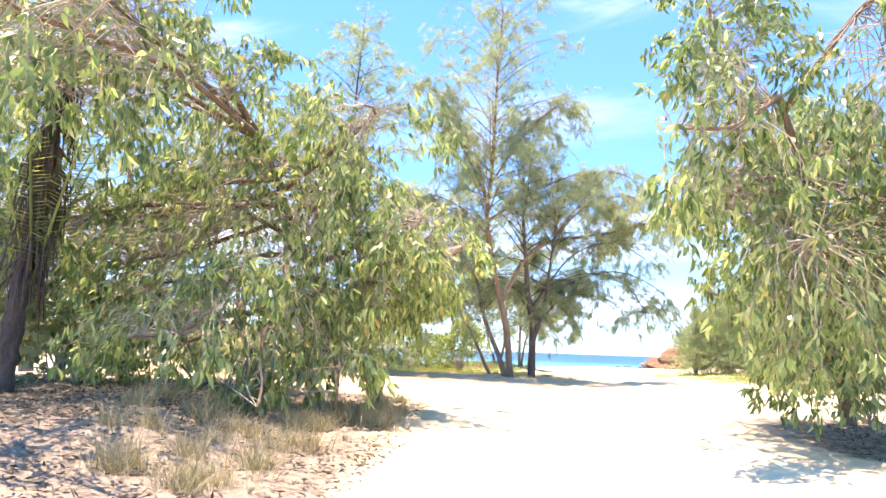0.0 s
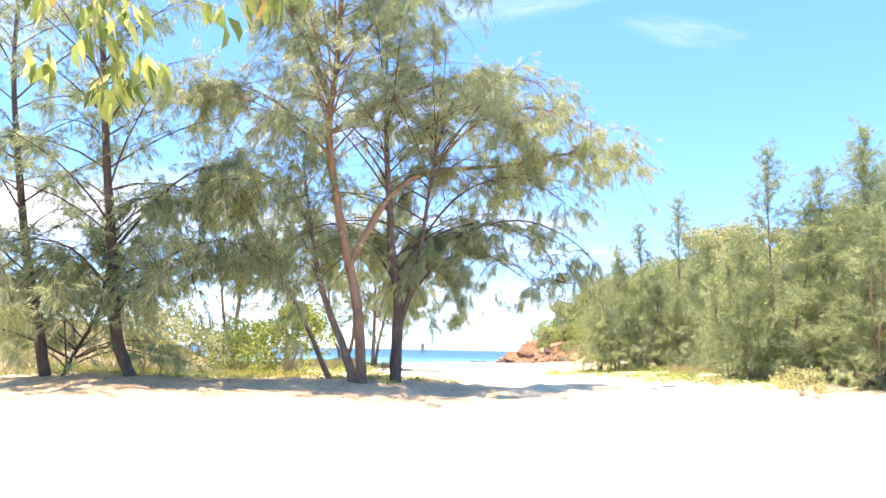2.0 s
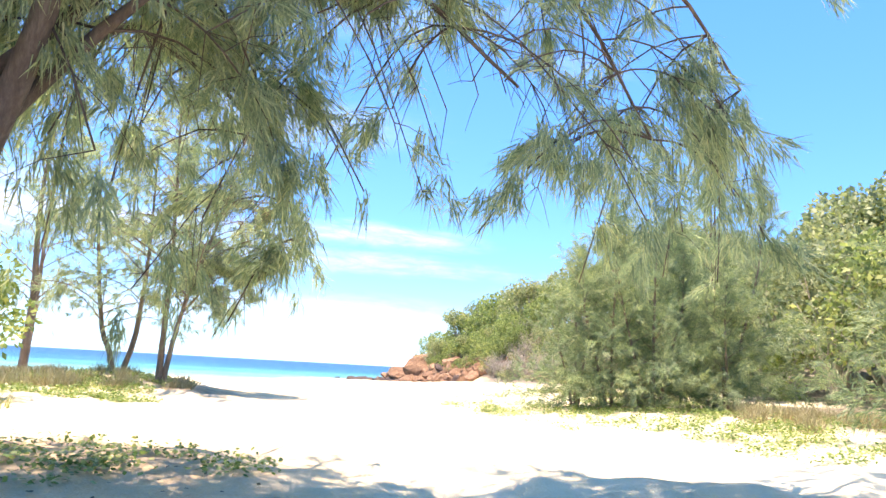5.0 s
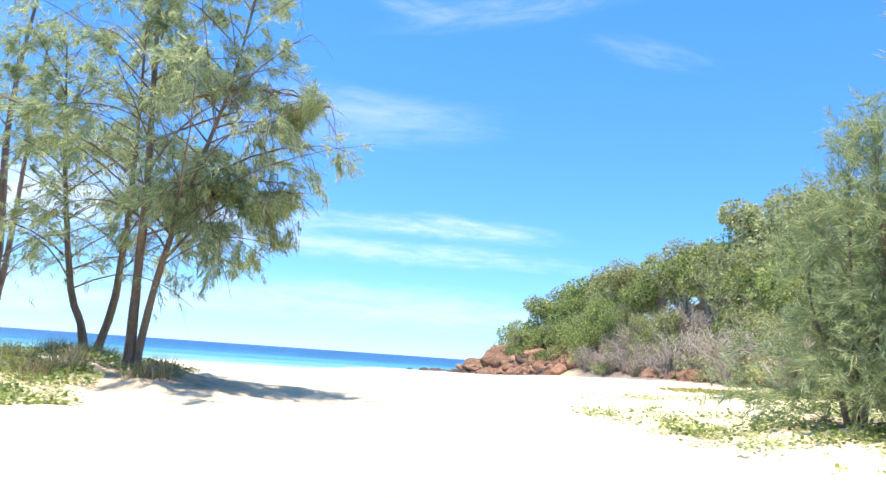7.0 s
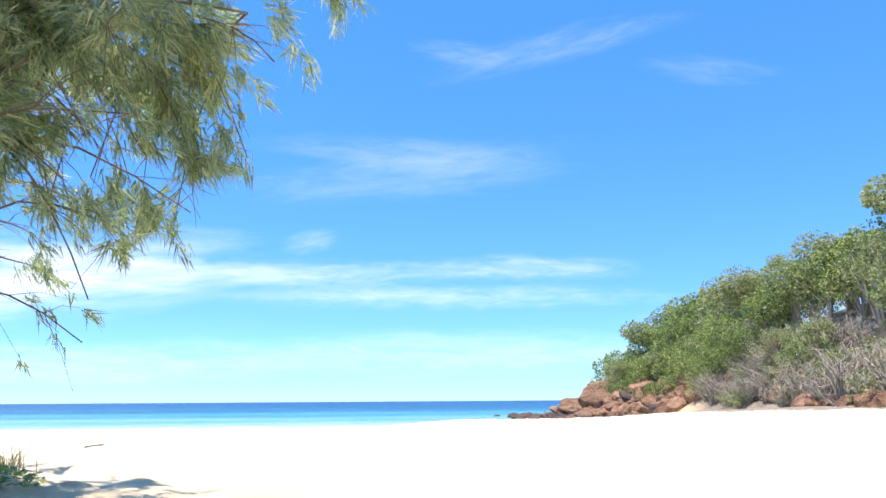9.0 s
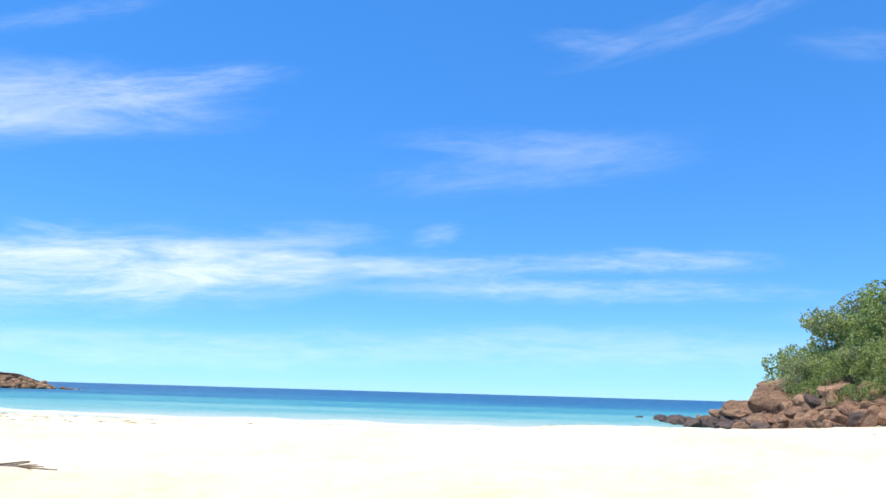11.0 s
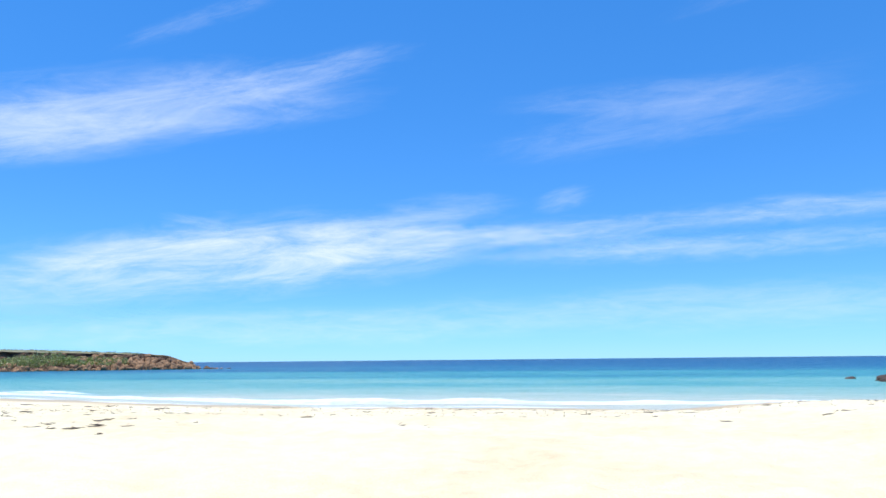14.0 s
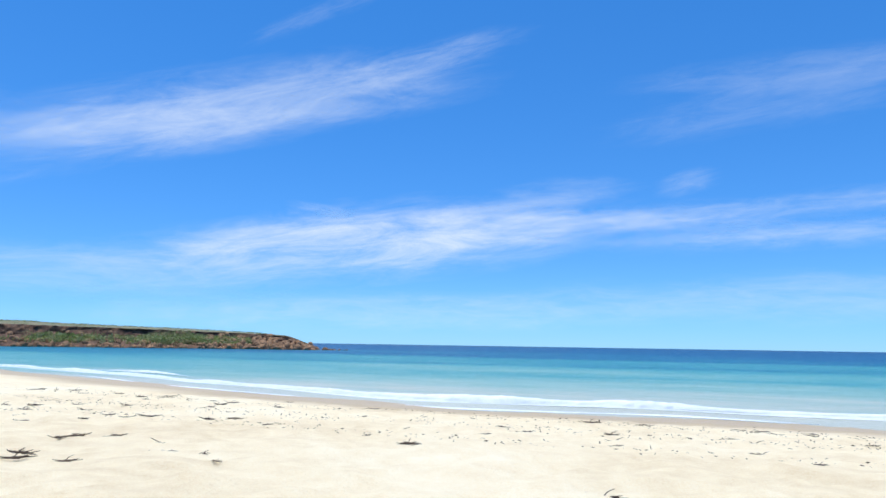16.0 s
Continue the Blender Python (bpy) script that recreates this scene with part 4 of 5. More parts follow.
young_a, young_b, young_c = young_casuarina([(0, 0, 7.6), (0.9, -0.8, 5.6), (-0.8, 0.5, 4.6)], 21, 2.6), young_casuarina([(0, 0, 6.4), (0.8, 0.6, 4.4)], 22, 2.4), young_casuarina([(0, 0, 4.6), (-0.5, 0.3, 3.6), (0.6, -0.2, 3.0)], 23, 1.8)
stand(young_a, [(16.1, 30.1, 0, 0.97), (18.1, 28.2, 120, 1.02), (15.8, 38.1, 200, 0.82), (17.9, 38.4, 0, 1.0), (21.7, 43.3, 70, 0.75), (20.5, 26.3, 20, 1.05), (24.0, 33.0, 90, 1.1)])
stand(young_b, [(17.3, 29.3, 15, 1.03), (17.4, 27.6, 200, 1.08), (15.0, 38.6, 140, 0.83), (20.3, 41.3, 60, 0.8), (21.5, 31.0, 10, 1.1)])
stand(young_c, [(15.3, 31.2, 0, 0.85), (14.4, 39.2, 130, 0.8), (16.4, 39.4, 210, 0.8), (16.9, 37.0, 80, 0.8), (14.8, 29.6, 30, 0.62)])

# the acacias that lean over the track at the start
acacia((-1.2, 14.9, 1.35), [(-1.15, 14.9, 1.1), (-1.45, 14.7, 1.9), (-2.1, 13.9, 3.0), (-2.8, 12.9, 4.6), (-3.4, 12.4, 6.2)],
       [(-2.5, 12.2, 4.7, 2.1, 1.7, 2.1), (-4.4, 12.8, 4.4, 2.2, 1.4, 2.4), (-0.9, 11.7, 3.5, 1.1, 1.5, 1.2), (-0.4, 12.0, 4.8, 1.05, 1.6, 1.4), (-3.8, 13.5, 6.2, 2.5, 2.0, 1.5),
        (-1.7, 13.7, 2.8, 1.3, 1.1, 0.9), (-3.4, 9.6, 2.7, 1.5, 1.2, 1.0), (-2.4, 10.6, 3.2, 1.2, 1.2, 1.2), (-4.4, 11.6, 2.4, 1.4, 1.0, 1.0), (-4.6, 8.2, 6.9, 2.2, 2.0, 1.3), (-1.2, 11.0, 6.3, 1.3, 1.4, 1.1), (-0.6, 13.6, 3.9, 1.1, 1.1, 1.0), (-0.3, 14.2, 4.8, 1.0, 1.0, 1.0), (-1.9, 12.6, 3.0, 1.0, 1.2, 1.1), (-4.2, 6.2, 5.6, 1.8, 1.4, 1.0), (-1.5, 10.5, 2.1, 1.0, 0.9, 0.7), (-2.4, 9.6, 1.9, 1.0, 0.9, 0.6), (0.15, 12.6, 4.2, 0.75, 1.0, 0.8), (-8.6, 13.0, 3.4, 2.4, 1.8, 2.2), (-6.2, 14.6, 3.6, 2.2, 1.8, 2.2), (-9.4, 11.4, 6.4, 2.4, 2.0, 1.8), (-7.4, 15.0, 2.6, 2.4, 1.4, 1.4), (-10.6, 14.6, 3.6, 2.4, 1.6, 2.4), (-6.0, 14.2, 5.6, 2.0, 1.2, 1.6), (-7.8, 13.4, 4.6, 1.6, 1.2, 1.6), (-9.0, 13.5, 7.8, 2.4, 1.6, 1.6), (-3.6, 10.8, 6.4, 1.8, 1.5, 1.2), (-5.6, 10.2, 6.8, 1.8, 1.6, 1.4)],
       31, "leaning acacia with long drooping leaves beside the track", 1.3)
acacia((7.6, 13.0, 1.35), [(7.6, 13.0, 1.1), (7.3, 12.7, 2.4), (6.7, 12.0, 3.9), (6.0, 11.2, 5.4), (5.2, 10.4, 6.6)],
       [(5.0, 12.4, 5.3, 1.6, 1.6, 1.8), (6.0, 10.6, 3.9, 1.8, 1.7, 1.7), (5.0, 13.7, 3.9, 0.6, 0.7, 0.6), (7.0, 12.6, 6.0, 2.2, 2.2, 2.0), (7.8, 9.8, 4.0, 2.0, 2.0, 2.4), (4.4, 10.6, 7.0, 1.6, 1.6, 1.5), (5.6, 10.2, 2.4, 1.2, 1.0, 0.7), (4.4, 10.6, 4.9, 1.1, 1.2, 1.1), (6.2, 9.0, 6.6, 1.6, 1.6, 1.4), (3.6, 8.4, 5.4, 1.2, 1.0, 1.2), (4.6, 8.4, 4.0, 1.4, 1.0, 1.4), (6.2, 11.2, 5.4, 1.2, 1.2, 1.5), (6.4, 11.8, 4.2, 1.0, 1.2, 1.4)],
       32, "acacia with drooping leaves overhanging the sand track", 1.75,
       lambda x, y, z: x > 0.5 + 0.62 * (y - 6.0))

# ---- the hill ----
hill_green = bushy("hill_tree", 5.4, 5.2, 41, BROADLEAF, 14, 290, 0.24, "tree", "dense dark-green broad-leaved tree on the headland", "headland trees", mass=(0.19, 0.31), shell=0.7)
hill_dark = bushy("hill_tree", 4.6, 5.8, 42, BROADLEAF, 15, 290, 0.24, "tree", "low spreading dark-green tree on the headland", "headland trees", mass=(0.17, 0.28), shell=0.7)
hill_olive = bushy("hill_tree", 6.2, 4.8, 43, OLIVE_LEAF, 12, 250, 0.22, "tree", "olive-green open-crowned tree on the headland", "headland trees", mass=(0.17, 0.29), shell=0.65)
hill_thin = bushy("hill_tree", 6.6, 3.6, 44, OLIVE_LEAF, 14, 170, 0.16, "tree", "sparse tall tree standing above the headland scrub", "headland trees", low=0.5)
rng = np.random.default_rng(45)
front = np.array([(30, 52), (34.5, 62), (37.5, 71), (39.4, 79), (39.6, 88), (39.6, 97), (37.6, 105), (37.2, 112), (38.4, 118)])
steps = np.r_[0, np.cumsum(np.linalg.norm(np.diff(front, axis=0), axis=1))]
steps_hill = steps
spots = {0: [], 1: [], 2: [], 3: []}
for row in range(4):
    for s in np.arange(1.0 + row % 2 * 1.4, steps[-1], 2.9 + 0.3 * row):
        x, y = np.interp(s, steps, front[:, 0]) + row * 3.2 + rng.uniform(-1, 1), np.interp(s, steps, front[:, 1]) + rng.uniform(-1.2, 1.2) + row * 0.6
        if y > 113.5 - row * 1.5:
            continue
        kind = int(rng.choice(4, p=(0.33, 0.23, 0.37, 0.07)))
        near = 0.62 if row == 0 else 0.95
        spots[kind].append((x, y, rng.uniform(0, 360), (near + (0.12 if y > 100 else 0)) * rng.uniform(0.75, 1.15)))
# woods behind the young casuarinas
for y in np.arange(27.0, 50.0, 2.7):
    for x in (27.5 + 0.06 * (y - 27), 31.5, 35.5):
        spots[int(rng.choice((0, 2, 2)))].append((x + rng.uniform(-1, 1), y + rng.uniform(-1, 1), rng.uniform(0, 360), rng.uniform(0.8, 1.05) + 0.055 * (x - 27.5)))
for y in np.arange(88.5, 112.5, 1.5):
    x = np.interp(y, [88, 97, 105, 112], [38.4, 38.6, 37.4, 38.0]) + rng.uniform(-0.4, 0.9)
    spots[int(rng.integers(0, 2))].append((x, y, rng.uniform(0, 360), rng.uniform(0.42, 0.6)))
    spots[int(rng.integers(0, 2))].append((x + rng.uniform(1.5, 3.5), y + rng.uniform(-0.5, 0.5), rng.uniform(0, 360), rng.uniform(0.6, 0.8)))
spots[2].append((41.0, 66.5, 250, 1.35)), spots[3].append((46.3, 95.4, 20, 0.95)), spots[2].append((45.0, 77.5, 50, 1.25)), spots[2].append((43.0, 70.5, 150, 1.2))
for kind, ob in enumerate((hill_green, hill_dark, hill_olive, hill_thin)):
    stand(ob, spots[kind])
twigs_a, twigs_b = bare_shrub(51), bare_shrub(52, 3.2, 2.4)
rows_a, rows_b = [], []
for s in np.arange(4, steps[-1] - 6, 0.62):
    x, y = np.interp(s, steps, front[:, 0]) + rng.uniform(-3.4, 2.4), np.interp(s, steps, front[:, 1]) + rng.uniform(-1, 1)
    (rows_a if rng.uniform() < 0.5 else rows_b).append((x, y, rng.uniform(0, 360), rng.uniform(0.95, 1.6)))
for _ in range(46):
    (rows_a if rng.uniform() < 0.5 else rows_b).append((rng.uniform(35.8, 39.5), rng.uniform(64, 93), rng.uniform(0, 360), rng.uniform(0.6, 1.1)))
rows_a, rows_b = ([row for row in rows if row[1] < 91] for rows in (rows_a, rows_b))
stand(twigs_a, rows_a), stand(twigs_b, rows_b)

# ---- low shrubs ----
shrub_green = bushy("green_shrub", 2.7, 3.0, 61, VINE_LEAF, 22, 230, 0.13, "shrub", "rounded bright-green coastal shrub", "coastal shrubs", 0.035, 0.15)
shrub_olive = bushy("low_shrub", 1.5, 2.6, 62, OLIVE_LEAF, 14, 55, 0.17, "shrub", "low olive-green coastal shrub", "coastal shrubs", 0.03, 0.12)
stand(shrub_green, [(1.2, 39.6, 0, 1.05), (-0.7, 41.2, 100, 0.8), (33.5, 59.5, 20, 0.8), (37.0, 70.5, 77, 0.7), (27.5, 46, 200, 1.0)])
hill_foot = []
for s in np.arange(2, steps_hill[-1] - 3, 1.15):
    x, y = np.interp(s, steps_hill, front[:, 0]) + rng.uniform(-2.6, 2.5), np.interp(s, steps_hill, front[:, 1]) + rng.uniform(-1, 1)
    hill_foot.append((x, y, rng.uniform(0, 360), rng.uniform(0.7, 1.35)))
for _ in range(34):
    hill_foot.append((rng.uniform(35.6, 39.0), rng.uniform(64, 95), rng.uniform(0, 360), rng.uniform(0.45, 0.9)))
hill_foot = [row for row in hill_foot if row[1] < 92 or row[0] > 38.6]
stand(shrub_olive, hill_foot + [(-1.6, 42.6, 0, 1.1), (-5, 44, 60, 1.3), (-8.5, 41, 140, 1.5), (-11, 46, 220, 1.6), (-3.5, 50, 30, 1.3), (-15, 42, 90, 1.7), (36.3, 67.5, 10, 0.9), (38.2, 74.5, 50, 1.0),
                    (24.5, 47.5, 170, 1.0), (23, 28, 33, 1.2), (13.9, 26.4, 70, 0.5), (-6, 54, 12, 1.4), (-4.6, 17.2, 280, 0.9), (-7.5, 14.0, 40, 1.2), (8.2, 13.4, 100, 0.9), (-20, 50, 0, 2.0), (-26, 44, 50, 2.1), (-18, 37, 120, 1.7)])


# ---- rocks ----
def boulder(seed, material):
    """A weathered block: broad flat faces, worn edges, pitted sides."""
    bm = bmesh.new()
    bmesh.ops.create_icosphere(bm, subdivisions=3, radius=1.0)
    rng = np.random.default_rng(seed)
    cuts = [(Vector(unit(rng.standard_normal(3))), rng.uniform(0.5, 0.85)) for _ in range(9)]
    shift = Vector(rng.uniform(-50, 50, 3))
    for v in bm.verts:
        p = v.co.copy()
        for nrm, d in cuts:
            over = p.dot(nrm) - d
            if over > 0:
                p -= nrm * over * 0.88
        p *= 1 + 0.2 * noise.noise(p * 1.6 + shift) + 0.16 * abs(noise.noise(p * 3.2 + shift)) - 0.06 + 0.08 * noise.noise(p * 8.0 + shift)
        v.co = (p.x * 1.15, p.y, p.z * 0.8)
    me = bpy.data.meshes.new("boulder")
    bm.to_mesh(me)
    bm.free()
    me.materials.append(material)
    ob = new("boulder", me)
    return tagged(ob, "weathered rust-red boulder at the foot of the headland" if material is ROCK else "dark wet boulder at the water's edge", "rock", "headland boulders")


stones = [boulder(70 + i, ROCK) for i in range(5)] + [boulder(80 + i, DARK_ROCK) for i in range(3)]
rng = np.random.default_rng(90)
line = np.array([(33.5, 126), (32.0, 114), (32.0, 105), (33.8, 99.6), (36.2, 96.4), (37.6, 91), (37.2, 85), (36.6, 79), (35.2, 73), (32.4, 66)])
steps = np.r_[0, np.cumsum(np.linalg.norm(np.diff(line, axis=0), axis=1))]
beds = [[] for _ in stones]
for s in np.arange(0, steps[-1], 0.75):
    x0, y0 = np.interp(s, steps, line[:, 0]), np.interp(s, steps, line[:, 1])
    main = y0 > 89
    for row in range(4 if main else 3):
        if not main and rng.uniform() < 0.2 + 0.012 * (94 - y0):
            continue
        if main and rng.uniform() < 0.25:
            continue
        low = main and y0 > 106 and row < 2 or rng.uniform() < 0.12
        big = (rng.uniform(0.5, 1.15) + 0.12 * row) * (0.75 if low else 1.0) * (1.3 if main and y0 < 114 else 0.9)
        if y0 > 116:
            big *= 0.7
        x, y = x0 + row * 1.55 + rng.uniform(-0.6, 0.6), y0 + rng.uniform(-0.6, 0.6) + (row * 0.9 if y0 < 101 else 0)
        heap = 0.42 * row if main and 98 < y0 < 118 else 0.22 * row
        z = max(float(ground_z(x, y)), -0.25) + heap * 0.9 + 0.1 * big
        beds[int(rng.integers(5, 8)) if low else int(rng.integers(0, 5))].append((x, y, z, big))
beds[0].append((35.4, 106.5, 2.1, 2.1)), beds[1].append((37.0, 104.5, 2.0, 1.9)), beds[2].append((34.0, 110.0, 1.3, 1.9)), beds[3].append((39.6, 102.6, 2.3, 2.0)), beds[4].append((37.6, 110.5, 2.8, 2.2))
for _ in range(70):
    y = rng.uniform(66, 92)
    x = np.interp(y, line[::-1, 1], line[::-1, 0]) + rng.uniform(0.5, 4.5)
    big = rng.uniform(0.35, 1.0)
    beds[int(rng.integers(0, 5))].append((x, y, float(ground_z(x, y)) + 0.1 * big, big))
for _ in range(44):
    y, up = rng.uniform(94, 113), rng.uniform(0, 1)
    x = np.interp(y, line[::-1, 1], line[::-1, 0]) + 1.0 + 3.6 * up
    big = rng.uniform(0.55, 1.1)
    beds[int(rng.integers(0, 5))].append((x, y, max(float(ground_z(x, y)), 0.3) + 0.25 + 1.1 * up * (1 - up) * 2, big))
for _ in range(46):
    y = rng.uniform(108, 128)
    x = np.interp(y, [108, 118, 128], [31.0, 31.6, 33.2]) + rng.uniform(-1.2, 2.2)
    beds[5 + int(rng.integers(0, 3))].append((x, y, 0.02, rng.uniform(0.35, 0.95)))
for tip in ((33.5, 131, 0.6), (34.5, 128.5, 0.8), (32.0, 134, 0.45), (34.5, 127, 0.9), (36, 132, 0.5)):
    beds[5 + int(rng.integers(0, 3))].append((tip[0], tip[1], 0.0, tip[2]))
for ob, bed in zip(stones, beds):
    for n, (x, y, z, big) in enumerate(bed):
        m = Matrix.Translation((x, y, z)) @ pose(0, 0, 0, rng.uniform(-25, 25), rng.uniform(-25, 25), rng.uniform(0, 360))
        if n:
            c = copy_thing(ob, m)
        else:
            c = ob
            ob.matrix_basis = m
        c.scale = (big, big, big * rng.uniform(0.75, 1.1))


# ---- the far cape ----
def cape():
    rng = np.random.default_rng(100)
    base = curve_through([(-330, 60, 9.0), (-235, 125, 8.8), (-196, 172, 7.7), (-167, 199, 7.0), (-146, 222, 6.3), (-131, 236, 5.8), (-119, 244.5, 5.2), (-113, 248, 4.5), (-110, 249.6, 2.6), (-107.5, 250.6, 0.9)], 1.1)
    n = len(base)
    inland = unit(np.stack([-np.gradient(base[:, 1]), np.gradient(base[:, 0])], -1))
    steps = [(-2.0, -0.10), (0, 0.0), (2.0, 0.12), (4.5, 0.22), (7.5, 0.33), (9.5, 0.43), (10.3, 0.47), (10.5, 0.55), (11.3, 0.6), (11.5, 0.69), (12.2, 0.74), (12.4, 0.83), (13.4, 0.86), (17, 0.9), (30, 1.01), (60, 1.13), (110, 1.15)]
    smooth = lambda k, by: np.convolve(rng.standard_normal(n + k), np.hanning(k + 1) / by, "valid")[:n]
    bay, brow, ledge = smooth(36, 4.2), smooth(14, 2.8), smooth(8, 2.2)
    rings = []
    for off, up in steps:
        cliff = 9.8 < off < 13
        o = off + (bay * 1.5 if off < 14 else 0) + (brow * 0.9 + np.round(ledge * 1.5) * 0.45 if cliff else 0) + rng.normal(0, 0.3, n) * (off < 14)
        z = base[:, 2] * up + (ledge * 0.22 if cliff else 0) + rng.normal(0, 0.12, n) * (0.3 if off > 13 else 1) - (0.9 if off < 0 else 0)
        w = np.minimum(o, 2 + np.linspace(1, 0.06, n) * 160)
        if off > 13:
            z += base[:, 2] * (np.interp(w, [s[0] for s in steps[12:]], [s[1] for s in steps[12:]]) - up)
        rings.append(np.stack([base[:, 0] + inland[:, 0] * w, base[:, 1] + inland[:, 1] * w, z], -1))
    thing = empty("rocky_cape")
    def strip(name, part_rings, material, label):
        v = np.stack(part_rings)
        k, m = v.shape[:2]
        i = np.arange(k * m).reshape(k, m)
        q = np.stack([i[:-1, :-1], i[:-1, 1:], i[1:, 1:], i[1:, :-1]], -1).reshape(-1, 4)
        part(name, (v, np.vstack([q[:, [0, 1, 2]], q[:, [0, 2, 3]]])), material, thing, label)
    strip("talus", rings[:7], CLIFF, "stony slope below the cliff")
    strip("cliff", rings[6:13], CLIFF, "dark red broken cliff face")
    strip("plateau", rings[12:], PLATEAU, "flat top of dry grass")
    pile, at, way = Pile(), [], []
    ball = bmesh.new()
    bmesh.ops.create_icosphere(ball, subdivisions=2, radius=1.0)
    co, tri = np.array([v.co[:] for v in ball.verts]), np.array([[v.index for v in f.verts] for f in ball.faces])
    ball.free()
    def block(c, r):
        q = co.copy()
        for _ in range(6):
            nrm, d = unit(rng.standard_normal(3)), rng.uniform(0.45, 0.8)
            q -= np.maximum(q @ nrm - d, 0)[:, None] * nrm
        pile.add(c + q * r * rng.uniform(0.75, 1.35, 3), tri)
    slope = lambda o: np.interp(o, [0, 2, 4.5, 7.5, 9.5, 10.3, 12.4], [0, 0.12, 0.22, 0.33, 0.43, 0.47, 0.83])
    def on_cape(i, o, lift):
        return np.array([base[i, 0] + inland[i, 0] * (o + bay[i] * 1.5), base[i, 1] + inland[i, 1] * (o + bay[i] * 1.5), max(0.0, base[i, 2] * slope(o)) + lift])
    for _ in range(900):
        i, o = int(rng.integers(14, n)), rng.uniform(-2.2, 1) if rng.uniform() < 0.55 else rng.uniform(0, 5.5)
        r = rng.uniform(0.3, 1.0) * rng.uniform(0.6, 1.25)
        block(on_cape(i, o, 0.15 * r), r)
    for _ in range(170):
        i = int(rng.integers(n - 26, n))
        o, r = rng.uniform(-1, 11), rng.uniform(0.5, 1.25)
        block(on_cape(i, o, 0.3 * r), r)
    for _ in range(50):
        i = int(rng.integers(10, n - 10))
        r = rng.uniform(0.4, 0.9)
        block(on_cape(i, rng.uniform(9.5, 12.3), 0), r)
    for k in range(22):
        s = k / 21
        block(np.array([-108 + 10 * s + rng.uniform(-1, 1), 250.5 + 5 * s + rng.uniform(-1, 1), 0.0]), rng.uniform(0.5, 1.1) * (1.3 - 0.8 * s))
    rocks = part("rock_rubble", pile.arrays(), CAPE_ROCK, thing, "tumbled rust-red boulders")
    tagged(rocks, kind="stuff")
    tuft = smooth(20, 3.0)
    for _ in range(2600):
        i = int(rng.integers(6, n - 16))
        o, r = rng.uniform(2.6, 10.4), rng.uniform(0.6, 1.2) + 0.9 * max(0.0, tuft[i])
        if tuft[i] + rng.normal(0, 0.5) < -0.6 or o < 3.3:
            continue
        c = on_cape(i, o, 0.35 * r)
        d = unit(rng.standard_normal((44, 3)))
        at.append(c + d * r * rng.uniform(0.4, 1, (44, 1)) * [1, 1, 0.75]), way.append(d)
    cut = len(at) // 2
    tagged(part("scrub", leaflets(rng, np.concatenate(at[:cut]), np.concatenate(way[:cut]), 0.42), OLIVE_LEAF, thing, "grey-green scrub below the cliff"), kind="stuff")
    tagged(part("scrub", leaflets(rng, np.concatenate(at[cut:]), np.concatenate(way[cut:]), 0.42), VINE_LEAF, thing, "bright-green scrub below the cliff"), kind="stuff")
    at, way = [], []
    for _ in range(900):
        i = int(rng.integers(2, n - 12))
        o = rng.uniform(13.5, 60)
        w = min(o, 2 + (1 - 0.94 * i / n) * 160)
        c = np.array([base[i, 0] + inland[i, 0] * w, base[i, 1] + inland[i, 1] * w, base[i, 2] * np.interp(w, [13, 17, 30, 60], [0.86, 0.9, 1.01, 1.13]) + 0.1])
        d = unit(rng.standard_normal((14, 3)))
        at.append(c + d * [1.1, 1.1, 0.1]), way.append(d * [1, 1, 0.3])
    tagged(part("heath", leaflets(rng, np.concatenate(at), np.concatenate(way), 0.28), OLIVE_LEAF, thing, "low olive heath on top"), kind="stuff")
    tagged(thing, "low red cliff cape with green scrub across the bay", "cape")


cape()


# ---- ground cover ----
def on_ground(rng, n, zones):
    """Random places on the ground in round zones of x, y, radius along x, radius along y."""
    z = np.array(zones)
    w = z[:, 2] * z[:, 3]
    pick = rng.choice(len(z), n, p=w / w.sum())
    a, r = rng.uniform(0, 2 * np.pi, n), np.sqrt(rng.uniform(0, 1, n))
    x, y = z[pick, 0] + np.cos(a) * r * z[pick, 2], z[pick, 1] + np.sin(a) * r * z[pick, 3]
    return x, y


def vines(n, zones, seed, size=0.06, lift=0.1, thin=-0.25):
    rng = np.random.default_rng(seed)
    x, y = on_ground(rng, n, zones)
    clump = waves_of(seed + 1, (1.6, 0.9))(x, y) + rng.normal(0, 0.4, n)
    x, y = x[clump > thin], y[clump > thin]
    at = np.stack([x, y, ground_z(x, y) + 0.03 + lift * rng.uniform(0, 1, len(x)) ** 2], -1)
    way = unit(rng.standard_normal((len(x), 3)) * [1, 1, 0.25])
    k = len(x)
    go, up = way, unit(rng.normal(0, 0.35, (k, 3)) + [0, 0, 1])
    side = unit(np.cross(go, up))
    s = size * rng.uniform(0.6, 1.3, (k, 1))
    v = np.stack([at, at + go * s * 0.4 - side * s * 0.45, at + go * s, at + go * s * 0.4 + side * s * 0.45], 1).reshape(-1, 3)
    i = np.arange(k)[:, None] * 4
    ob = part("beach_vine", (v, np.concatenate([i + [0, 1, 2], i + [0, 2, 3]], 1).reshape(-1, 3)), VINE_LEAF)
    tagged(ob, "creeping green beach vine on the sand", "vine", kind="stuff")


